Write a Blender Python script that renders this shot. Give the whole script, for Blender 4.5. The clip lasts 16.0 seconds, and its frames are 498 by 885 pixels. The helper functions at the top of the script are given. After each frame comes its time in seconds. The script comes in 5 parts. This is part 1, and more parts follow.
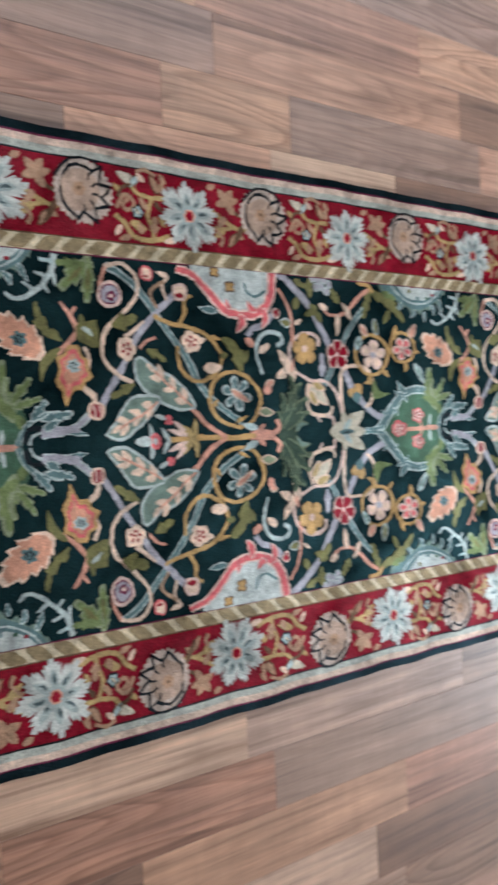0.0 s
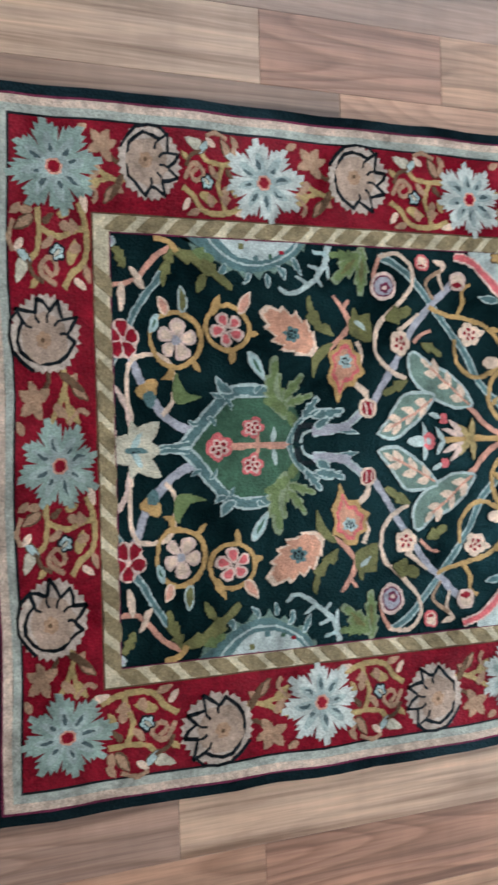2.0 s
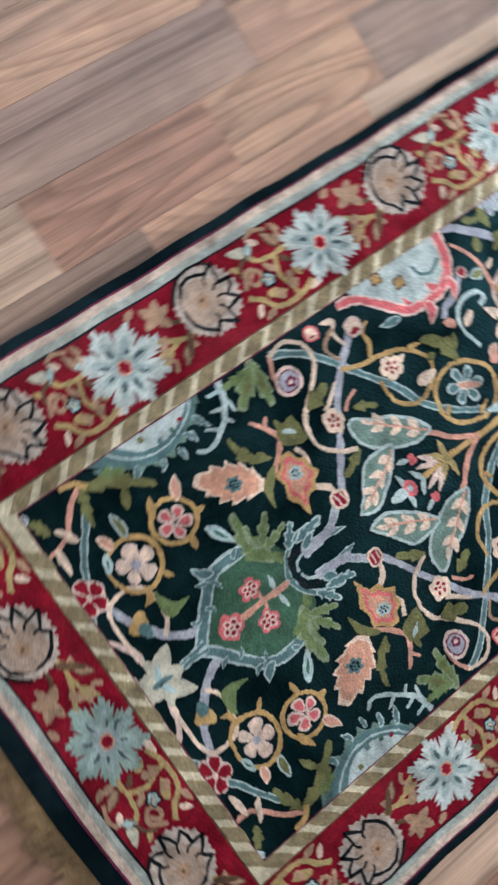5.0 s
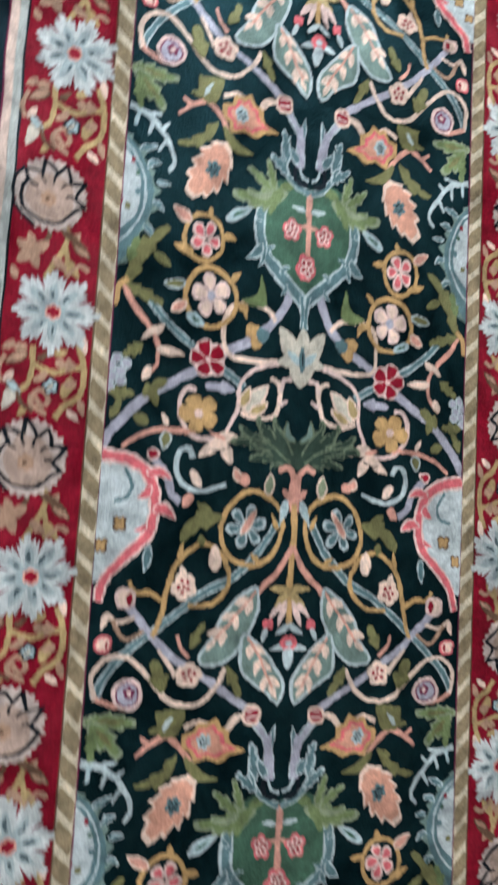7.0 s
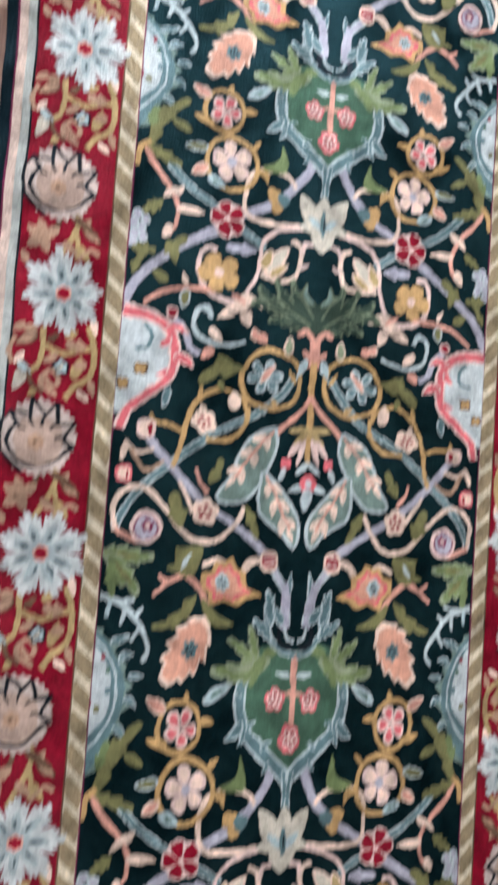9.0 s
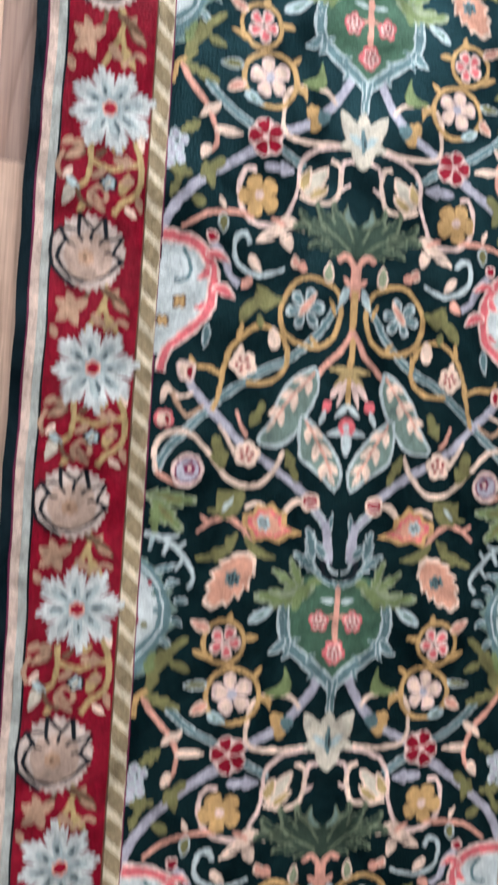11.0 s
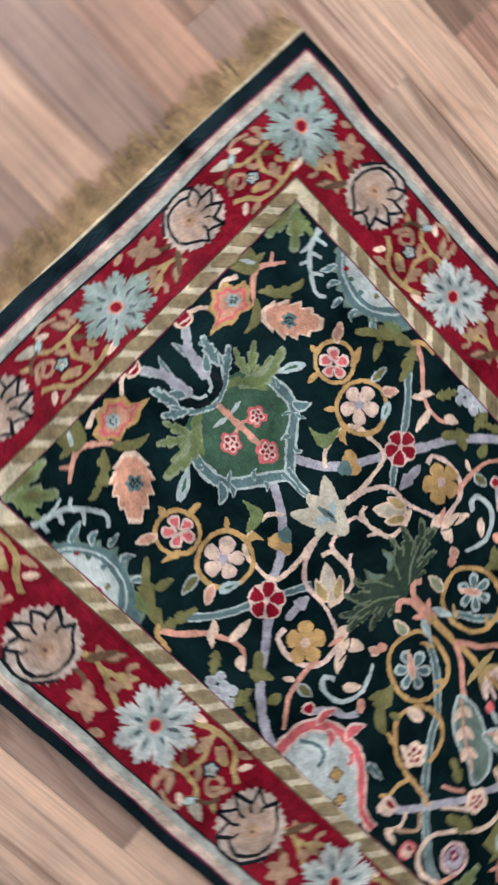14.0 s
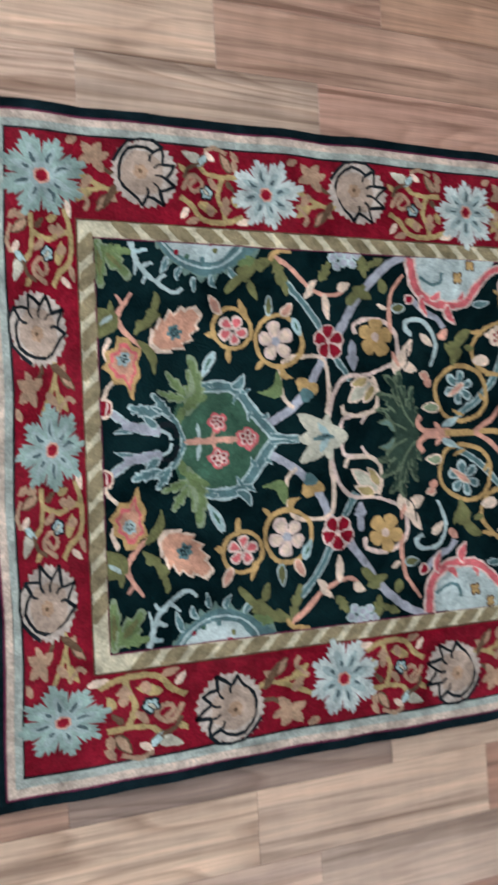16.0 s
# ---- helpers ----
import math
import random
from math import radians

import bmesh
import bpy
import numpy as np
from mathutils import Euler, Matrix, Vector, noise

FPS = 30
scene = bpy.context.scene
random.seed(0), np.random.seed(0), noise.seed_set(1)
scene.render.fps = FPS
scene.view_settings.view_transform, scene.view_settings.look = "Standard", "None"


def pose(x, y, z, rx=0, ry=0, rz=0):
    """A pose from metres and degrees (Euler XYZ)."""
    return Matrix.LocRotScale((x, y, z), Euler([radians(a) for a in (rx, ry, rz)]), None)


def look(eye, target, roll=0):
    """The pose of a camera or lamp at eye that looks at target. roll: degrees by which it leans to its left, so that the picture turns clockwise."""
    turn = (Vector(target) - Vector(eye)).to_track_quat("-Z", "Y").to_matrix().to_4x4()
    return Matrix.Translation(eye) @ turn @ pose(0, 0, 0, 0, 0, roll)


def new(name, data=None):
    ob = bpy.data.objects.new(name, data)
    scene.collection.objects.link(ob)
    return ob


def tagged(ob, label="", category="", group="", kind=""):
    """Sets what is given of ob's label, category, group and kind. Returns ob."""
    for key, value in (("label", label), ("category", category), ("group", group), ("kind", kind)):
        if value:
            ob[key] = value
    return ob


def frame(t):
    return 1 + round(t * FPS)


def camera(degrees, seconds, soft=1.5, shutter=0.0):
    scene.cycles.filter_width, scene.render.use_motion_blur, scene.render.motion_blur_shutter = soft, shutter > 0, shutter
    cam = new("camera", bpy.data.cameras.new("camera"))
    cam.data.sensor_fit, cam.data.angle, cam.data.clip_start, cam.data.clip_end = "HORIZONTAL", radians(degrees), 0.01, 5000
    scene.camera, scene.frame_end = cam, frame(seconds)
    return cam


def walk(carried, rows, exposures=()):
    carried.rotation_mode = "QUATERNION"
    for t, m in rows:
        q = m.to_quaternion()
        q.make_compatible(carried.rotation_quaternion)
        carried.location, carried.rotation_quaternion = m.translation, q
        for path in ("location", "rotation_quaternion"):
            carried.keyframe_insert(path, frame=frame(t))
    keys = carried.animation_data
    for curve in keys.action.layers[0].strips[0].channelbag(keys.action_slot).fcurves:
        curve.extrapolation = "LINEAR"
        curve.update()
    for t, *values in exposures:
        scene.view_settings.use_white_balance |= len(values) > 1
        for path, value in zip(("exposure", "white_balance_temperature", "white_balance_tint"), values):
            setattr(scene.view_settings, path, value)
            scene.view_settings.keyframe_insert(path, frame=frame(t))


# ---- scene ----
cam = camera(34.35, 16.0, soft=2.7, shutter=0.7)
PATH = [
    (0, -0.1142, 0.0096, 0.9287, 0.902, -35.926, -3.099),
    (0.5, -0.1147, 0.0080, 0.9088, 0.884, -30.789, -2.612),
    (1, -0.1122, 0.0084, 0.8924, 0.816, -26.234, -2.430),
    (1.5, -0.1142, 0.0060, 0.8801, 0.641, -22.632, -2.102),
    (2, -0.1191, 0.0042, 0.8723, 0.553, -18.548, -1.717),
    (2.5, -0.1288, -0.0021, 0.8678, 0.645, -17.514, -1.551),
    (3, -0.1335, 0.0182, 0.8668, 0.531, -18.419, -1.064),
    (3.2, -0.1184, 0.0385, 0.8779, 0.538, -17.694, -1.198),
    (5.3, 0.1186, 0.2891, 0.8680, 3.088, -16.228, -44.992),
    (5.4, 0.1549, 0.2912, 0.8833, 3.431, -15.626, -48.775),
    (5.5, 0.1741, 0.3051, 0.8855, 3.535, -16.562, -52.709),
    (6, 0.2628, 0.3505, 0.8847, 2.998, -20.048, -67.031),
    (6.5, 0.4015, 0.3699, 0.8864, 3.345, -19.980, -78.495),
    (7, 0.5250, 0.3798, 0.8970, 5.324, -20.037, -86.638),
    (7.5, 0.6599, 0.3737, 0.8872, 5.846, -18.956, -89.369),
    (8, 0.8245, 0.3649, 0.8882, 4.780, -18.224, -89.102),
    (8.5, 0.9614, 0.3579, 0.8883, 3.456, -17.506, -86.110),
    (9, 1.1290, 0.3490, 0.9051, 2.691, -17.308, -85.731),
    (9.5, 1.2645, 0.3351, 0.9085, 4.053, -16.515, -86.022),
    (10, 1.4047, 0.3432, 0.9069, 3.519, -16.261, -85.132),
    (10.2, 1.4855, 0.3475, 0.9068, 2.637, -15.829, -85.380),
    (12.3, 2.1360, 0.3389, 0.8778, -0.822, -14.719, -93.317),
    (12.5, 2.1711, 0.3424, 0.8728, -0.242, -15.833, -97.196),
    (13, 2.2706, 0.3228, 0.8853, 1.645, -16.449, -111.348),
    (13.5, 2.3554, 0.2535, 0.8858, 2.032, -14.921, -122.147),
    (14, 2.4639, 0.1897, 0.8766, 1.112, -15.935, -136.225),
    (14.5, 2.5197, 0.1379, 0.8786, 1.800, -16.617, -154.201),
    (15, 2.5600, 0.0702, 0.8804, 4.472, -16.142, -171.229),
    (15.5, 2.6042, 0.0177, 0.9013, 4.204, -17.447, 177.337),
    (16, 2.6267, 0.0390, 0.9062, 3.193, -21.427, 177.002),
]
EXPOSURES = [
    (0, -0.46, 6250, 9), (0.5, -0.52, 6200, 7), (1.5, -0.3, 6050, 3), (3, -0.18, 6000, 3), (5.5, -0.14, 5900, 5), (7, -0.17, 6000, 9), (10, -0.27, 6250, 15), (13, -0.74, 6400, 12), (14.5, -0.8, 6400, 10), (16, -0.94, 5950, 3),
]
walk(cam, [(row[0], pose(*row[1:])) for row in PATH], EXPOSURES)

# ---- world ----
world = bpy.data.worlds.new("sky")
scene.world = world
world.use_nodes = True
sky = world.node_tree.nodes.new("ShaderNodeTexSky")
sky.sky_type, sky.sun_disc = "NISHITA", False
sky.sun_elevation, sky.sun_rotation = radians(35), radians(60)
world.node_tree.links.new(sky.outputs[0], world.node_tree.nodes["Background"].inputs[0])
world.node_tree.nodes["Background"].inputs[1].default_value = 0.12

# the room round the rug
X_LOW, X_HIGH, Y_LOW, Y_HIGH, ROOM = -2.2, 5.0, -2.6, 1.95, 2.5
WIN_Y0, WIN_Y1, WIN_Z0, WIN_Z1 = -2.1, 0.1, 0.75, 2.35
SIDE_X0, SIDE_X1 = 0.2, 2.8


def area_light(name, width, height, watts, m, colour):
    data = bpy.data.lights.new(name, "AREA")
    data.shape, data.size, data.size_y, data.energy, data.color = "RECTANGLE", width, height, watts, colour
    ob = new(name, data)
    ob.matrix_basis = m
    return ob


# daylight in the two window openings
DAY = (0.90, 0.97, 1.05)
area_light("east_daylight", 2.1, 1.5, 192, look((X_HIGH - 0.03, (WIN_Y0 + WIN_Y1) / 2, 1.55), (1.0, 0, 0.6)), DAY)
area_light("north_daylight", 2.5, 1.5, 33, look(((SIDE_X0 + SIDE_X1) / 2, Y_HIGH - 0.03, 1.55), ((SIDE_X0 + SIDE_X1) / 2, -1.0, 0.6)), DAY)


# ---- materials ----
def node(tree, kind, **values):
    n = tree.nodes.new("ShaderNode" + kind)
    for key, value in values.items():
        n.inputs[key.replace("_", " ")].default_value = value
    return n


def fresh(name):
    mat = bpy.data.materials.new(name)
    mat.use_nodes = True
    return mat, mat.node_tree, mat.node_tree.nodes["Principled BSDF"]


def mix(tree, kind, fac, a, b):
    n = tree.nodes.new("ShaderNodeMix")
    n.data_type, n.blend_type = "RGBA", kind
    for i, v in ((0, fac), (6, a), (7, b)):
        if hasattr(v, "is_output"):
            tree.links.new(v, n.inputs[i])
        else:
            n.inputs[i].default_value = v
    return n.outputs[2]


def ramp(tree, source, stops):
    n = tree.nodes.new("ShaderNodeValToRGB")
    while len(n.color_ramp.elements) < len(stops):
        n.color_ramp.elements.new(0.5)
    for e, (at, c) in zip(n.color_ramp.elements, stops):
        e.position, e.color = at, (*c, 1) if len(c) == 3 else c
    tree.links.new(source, n.inputs[0])
    return n.outputs[0]


def wool(name, rgb, wear=0.3):
    """Cut wool pile that leans one way: dyed yarn with speckle, uneven dye and a lustre in the yarn's own colour."""
    mat, tree, bsdf = fresh(name)
    geometry = tree.nodes.new("ShaderNodeNewGeometry")
    place = geometry.outputs["Position"]
    yarn = node(tree, "TexNoise", Scale=620.0, Detail=2.0)
    tufts = node(tree, "TexNoise", Scale=150.0, Detail=3.0, Roughness=0.6)
    patch_ = node(tree, "TexNoise", Scale=34.0, Detail=4.0, Roughness=0.65)
    brushed = node(tree, "TexNoise", Scale=9.0, Detail=4.0, Roughness=0.6, Distortion=0.8)
    knots = node(tree, "TexVoronoi", Scale=330.0)
    for n in (yarn, tufts, patch_, brushed, knots):
        tree.links.new(place, n.inputs["Vector"])
    dye = ramp(tree, patch_.outputs["Fac"], [(0.3, (1 - wear * 1.6,) * 3), (0.7, (1 + wear * 1.2,) * 3)])
    speck = ramp(tree, yarn.outputs["Fac"], [(0.3, (0.68,) * 3), (0.7, (1.25,) * 3)])
    mottle = ramp(tree, tufts.outputs["Fac"], [(0.3, (0.62, 0.64, 0.66)), (0.5, (1.0, 1.0, 1.0)), (0.72, (1.42, 1.38, 1.34))])
    col = mix(tree, "MULTIPLY", 1.0, (*rgb, 1), dye)
    col = mix(tree, "MULTIPLY", 1.0, col, speck)
    col = mix(tree, "MULTIPLY", 0.5, col, mottle)
    tree.links.new(col, bsdf.inputs["Base Color"])
    bsdf.inputs["Roughness"].default_value = 0.9
    bsdf.inputs["Specular IOR Level"].default_value = 0.0
    top = max(rgb)
    tint = [(0.15 + 0.85 * v / top) * (0.21 + 0.79 * min(1.0, top / 0.3)) * LUSTRE for v in rgb]
    gloss = tree.nodes.new("ShaderNodeBsdfAnisotropic")
    gloss.inputs["Roughness"].default_value = 0.36
    tree.links.new(ramp(tree, brushed.outputs["Fac"], [(0.36, [v * 0.2 for v in tint]), (0.66, [v * 2.2 for v in tint])]), gloss.inputs["Color"])
    both = tree.nodes.new("ShaderNodeAddShader")
    tree.links.new(bsdf.outputs[0], both.inputs[0])
    tree.links.new(gloss.outputs[0], both.inputs[1])
    tree.links.new(both.outputs[0], tree.nodes["Material Output"].inputs["Surface"])
    lean = tree.nodes.new("ShaderNodeVectorMath")
    lean.operation = "ADD"
    tree.links.new(geometry.outputs["Normal"], lean.inputs[0])
    lean.inputs[1].default_value = NAP
    straight = tree.nodes.new("ShaderNodeVectorMath")
    straight.operation = "NORMALIZE"
    tree.links.new(lean.outputs[0], straight.inputs[0])
    rough = node(tree, "Bump", Strength=0.5, Distance=0.0012)
    tree.links.new(straight.outputs[0], rough.inputs["Normal"])
    tree.links.new(knots.outputs["Distance"], rough.inputs["Height"])
    swell = node(tree, "Bump", Strength=0.16, Distance=0.004)
    tree.links.new(patch_.outputs["Fac"], swell.inputs["Height"])
    tree.links.new(rough.outputs[0], swell.inputs["Normal"])
    tree.links.new(swell.outputs[0], bsdf.inputs["Normal"])
    tree.links.new(swell.outputs[0], gloss.inputs["Normal"])
    return mat


NAP, LUSTRE = (0.11, 0.01, 0.0), 0.042
DYES = {
    "field": (0.0018, 0.0068, 0.0078), "ink": (0.006, 0.008, 0.010), "crimson": (0.20, 0.006, 0.017), "wine": (0.13, 0.02, 0.05),
    "pale": (0.38, 0.44, 0.43), "ice": (0.33, 0.42, 0.42), "slate": (0.085, 0.145, 0.15), "lilac": (0.32, 0.31, 0.35),
    "olive": (0.14, 0.135, 0.055), "sage": (0.13, 0.17, 0.07), "sagepale": (0.2, 0.235, 0.145), "moss": (0.045, 0.095, 0.06), "fern": (0.024, 0.04, 0.028),
    "gold": (0.42, 0.26, 0.105), "straw": (0.34, 0.25, 0.11), "apricot": (0.52, 0.26, 0.175), "salmon": (0.55, 0.27, 0.2), "rose": (0.55, 0.12, 0.13),
    "blush": (0.62, 0.45, 0.39), "peach": (0.66, 0.49, 0.38), "ivory": (0.46, 0.42, 0.33), "tan": (0.32, 0.20, 0.13), "umber": (0.10, 0.06, 0.035),
    "border": (0.16, 0.005, 0.014), "rosette": (0.43, 0.455, 0.43), "rosette_dark": (0.22, 0.285, 0.255), "vein": (0.06, 0.085, 0.09), "rosette_mid": (0.27, 0.32, 0.31), "tulip": (0.34, 0.245, 0.19), "petal_rim": (0.42, 0.34, 0.29), "cream": (0.50, 0.385, 0.31),
    "fernpale": (0.11, 0.135, 0.085), "greyleaf": (0.13, 0.185, 0.155), "frost": (0.41, 0.455, 0.44),
    "mist": (0.315, 0.33, 0.295), "rope_light": (0.51, 0.44, 0.31), "rope_dark": (0.225, 0.175, 0.10), "navy": (0.003, 0.007, 0.009), "fringe": (0.36, 0.245, 0.135),
}
WOOL = {name: wool("wool_" + name, rgb) for name, rgb in DYES.items()}


def laminate():
    """Printed wood floor: tone by block, long grain, arches, fine pores, satin lacquer."""
    mat, tree, bsdf = fresh("laminate_wood")
    info = tree.nodes.new("ShaderNodeObjectInfo")
    place = tree.nodes.new("ShaderNodeNewGeometry").outputs["Position"]
    shift = tree.nodes.new("ShaderNodeVectorMath")
    shift.operation = "MULTIPLY_ADD"
    tree.links.new(info.outputs["Random"], shift.inputs[0])
    shift.inputs[1].default_value = (37.0, 11.0, 5.0)
    tree.links.new(place, shift.inputs[2])
    long_ = tree.nodes.new("ShaderNodeMapping")
    long_.inputs["Scale"].default_value = (1.6, 48.0, 1.0)
    fine = tree.nodes.new("ShaderNodeMapping")
    fine.inputs["Scale"].default_value = (14.0, 420.0, 1.0)
    arch = tree.nodes.new("ShaderNodeMapping")
    arch.inputs["Scale"].default_value = (1.9, 15.0, 1.0)
    saw = tree.nodes.new("ShaderNodeMapping")
    saw.inputs["Scale"].default_value = (60.0, 8.0, 1.0)
    for m in (long_, fine, arch, saw):
        tree.links.new(shift.outputs[0], m.inputs[0])
    grain = node(tree, "TexNoise", Scale=1.0, Detail=6.0, Roughness=0.6, Distortion=0.6)
    pores = node(tree, "TexNoise", Scale=1.0, Detail=3.0)
    cross = node(tree, "TexNoise", Scale=1.0, Detail=2.0)
    rings = node(tree, "TexNoise", Scale=1.0, Detail=0.6, Distortion=0.2)
    tree.links.new(long_.outputs[0], grain.inputs["Vector"])
    tree.links.new(fine.outputs[0], pores.inputs["Vector"])
    tree.links.new(saw.outputs[0], cross.inputs["Vector"])
    tree.links.new(arch.outputs[0], rings.inputs["Vector"])
    many = tree.nodes.new("ShaderNodeMath")
    many.operation = "MULTIPLY"
    many.inputs[1].default_value = 12.0
    tree.links.new(rings.outputs["Fac"], many.inputs[0])
    teeth = tree.nodes.new("ShaderNodeMath")
    teeth.operation = "FRACT"
    tree.links.new(many.outputs[0], teeth.inputs[0])
    bands = ramp(tree, teeth.outputs[0], [(0.0, (1.06, 1.05, 1.03)), (0.45, (0.98, 0.97, 0.96)), (0.86, (0.68, 0.61, 0.56)), (1.0, (1.0, 0.98, 0.96))])
    tone = mix(tree, "MULTIPLY", 1.0, info.outputs["Color"], ramp(tree, grain.outputs["Fac"], [(0.30, (0.44, 0.36, 0.31)), (0.47, (0.96, 0.95, 0.94)), (0.70, (1.36, 1.33, 1.29))]))
    bold = ramp(tree, info.outputs["Random"], [(0.25, (0.25,) * 3), (0.7, (0.95,) * 3)])
    tone = mix(tree, "MULTIPLY", bold, tone, bands)
    tone = mix(tree, "MULTIPLY", 0.7, tone, ramp(tree, pores.outputs["Fac"], [(0.35, (0.78, 0.76, 0.74)), (0.6, (1.06, 1.06, 1.06))]))
    tone = mix(tree, "MULTIPLY", 0.22, tone, ramp(tree, cross.outputs["Fac"], [(0.35, (0.84, 0.82, 0.82)), (0.65, (1.12, 1.12, 1.12))]))
    cloud = node(tree, "TexNoise", Scale=9.0, Detail=3.0, Roughness=0.55)
    tree.links.new(shift.outputs[0], cloud.inputs["Vector"])
    tone = mix(tree, "MULTIPLY", 0.8, tone, ramp(tree, cloud.outputs["Fac"], [(0.3, (0.84, 0.82, 0.81)), (0.5, (1.0, 1.0, 1.0)), (0.7, (1.16, 1.16, 1.15))]))
    tree.links.new(tone, bsdf.inputs["Base Color"])
    gloss = ramp(tree, pores.outputs["Fac"], [(0.3, (0.46,) * 3), (0.7, (0.36,) * 3)])
    tree.links.new(gloss, bsdf.inputs["Roughness"])
    bsdf.inputs["Specular IOR Level"].default_value = 0.8
    relief = node(tree, "Bump", Strength=0.12, Distance=0.0006)
    tree.links.new(pores.outputs["Fac"], relief.inputs["Height"])
    tree.links.new(relief.outputs[0], bsdf.inputs["Normal"])
    return mat


def plain(name, rgb, rough, grit):
    mat, tree, bsdf = fresh(name)
    place = tree.nodes.new("ShaderNodeNewGeometry").outputs["Position"]
    stain = node(tree, "TexNoise", Scale=1.6, Detail=5.0)
    tooth = node(tree, "TexNoise", Scale=grit, Detail=3.0)
    tree.links.new(place, stain.inputs["Vector"])
    tree.links.new(place, tooth.inputs["Vector"])
    col = mix(tree, "MULTIPLY", 1.0, (*rgb, 1), ramp(tree, stain.outputs["Fac"], [(0.3, (0.94,) * 3), (0.7, (1.03,) * 3)]))
    tree.links.new(col, bsdf.inputs["Base Color"])
    bsdf.inputs["Roughness"].default_value = rough
    bump = node(tree, "Bump", Strength=0.2, Distance=0.001)
    tree.links.new(tooth.outputs["Fac"], bump.inputs["Height"])
    tree.links.new(bump.outputs[0], bsdf.inputs["Normal"])
    return mat


LAMINATE = laminate()
PAINT = plain("wall_paint", (0.62, 0.58, 0.52), 0.8, 220.0)
CEILING = plain("ceiling_paint", (0.8, 0.79, 0.77), 0.85, 260.0)
TRIM = plain("white_lacquer", (0.78, 0.77, 0.74), 0.35, 40.0)
UNDER = plain("underlay", (0.05, 0.04, 0.03), 0.9, 90.0)
GLASS, glass_tree, glass_bsdf = fresh("window_glass")
glass_bsdf.inputs["Transmission Weight"].default_value, glass_bsdf.inputs["Roughness"].default_value = 1.0, 0.0


# ---- mesh helpers ----
def box_into(bm, x0, x1, y0, y1, z0, z1):
    v = [bm.verts.new((x, y, z)) for z in (z0, z1) for x, y in ((x0, y0), (x1, y0), (x1, y1), (x0, y1))]
    for f in ((3, 2, 1, 0), (4, 5, 6, 7), (0, 1, 5, 4), (1, 2, 6, 5), (2, 3, 7, 6), (3, 0, 4, 7)):
        bm.faces.new([v[i] for i in f])


def part(name, bm, materials, parent=None, label=""):
    me = bpy.data.meshes.new(name)
    bm.to_mesh(me)
    bm.free()
    for m in materials if isinstance(materials, (list, tuple)) else [materials]:
        me.materials.append(m)
    ob = new(name, me)
    ob.parent = parent
    return tagged(ob, label)


def boxes(name, material, *sizes, parent=None, label="", bevel=0.0):
    bm = bmesh.new()
    for s in sizes:
        box_into(bm, *s)
    if bevel:
        bmesh.ops.bevel(bm, geom=bm.edges[:], offset=bevel, segments=2, affect="EDGES")
    return part(name, bm, material, parent, label)


# ---- the room ----
T = 0.12
boxes("ceiling", CEILING, (X_LOW - T, X_HIGH + T, Y_LOW - T, Y_HIGH + T, ROOM, ROOM + T))
boxes("wall_south", PAINT, (X_LOW - T, X_HIGH + T, Y_LOW - T, Y_LOW, -T, ROOM))
boxes("wall_north", PAINT, (X_LOW - T, SIDE_X0, Y_HIGH, Y_HIGH + T, -T, ROOM), (SIDE_X1, X_HIGH + T, Y_HIGH, Y_HIGH + T, -T, ROOM),
      (SIDE_X0, SIDE_X1, Y_HIGH, Y_HIGH + T, -T, WIN_Z0), (SIDE_X0, SIDE_X1, Y_HIGH, Y_HIGH + T, WIN_Z1, ROOM))
boxes("wall_west", PAINT, (X_LOW - T, X_LOW, Y_LOW, Y_HIGH, -T, ROOM))
boxes("wall_east", PAINT, (X_HIGH, X_HIGH + T, Y_LOW, WIN_Y0, -T, ROOM), (X_HIGH, X_HIGH + T, WIN_Y1, Y_HIGH, -T, ROOM),
      (X_HIGH, X_HIGH + T, WIN_Y0, WIN_Y1, -T, WIN_Z0), (X_HIGH, X_HIGH + T, WIN_Y0, WIN_Y1, WIN_Z1, ROOM))


def make_window(name, m, wide, high):
    """A white two-pane window; its origin lies at the middle of its sill."""
    window = new(name)
    window.matrix_basis = m
    w = wide / 2
    boxes("window_frame", TRIM, (-0.03, 0.03, -w, w, 0, 0.06), (-0.03, 0.03, -w, w, high - 0.06, high), (-0.03, 0.03, -w, -w + 0.06, 0.06, high - 0.06),
          (-0.03, 0.03, w - 0.06, w, 0.06, high - 0.06), (-0.03, 0.03, -0.03, 0.03, 0.06, high - 0.06), parent=window)
    for y0, y1 in ((-w + 0.06, -0.03), (0.03, w - 0.06)):
        boxes("pane", GLASS, (-0.004, 0.004, y0, y1, 0.06, high - 0.06), parent=window).visible_shadow = False


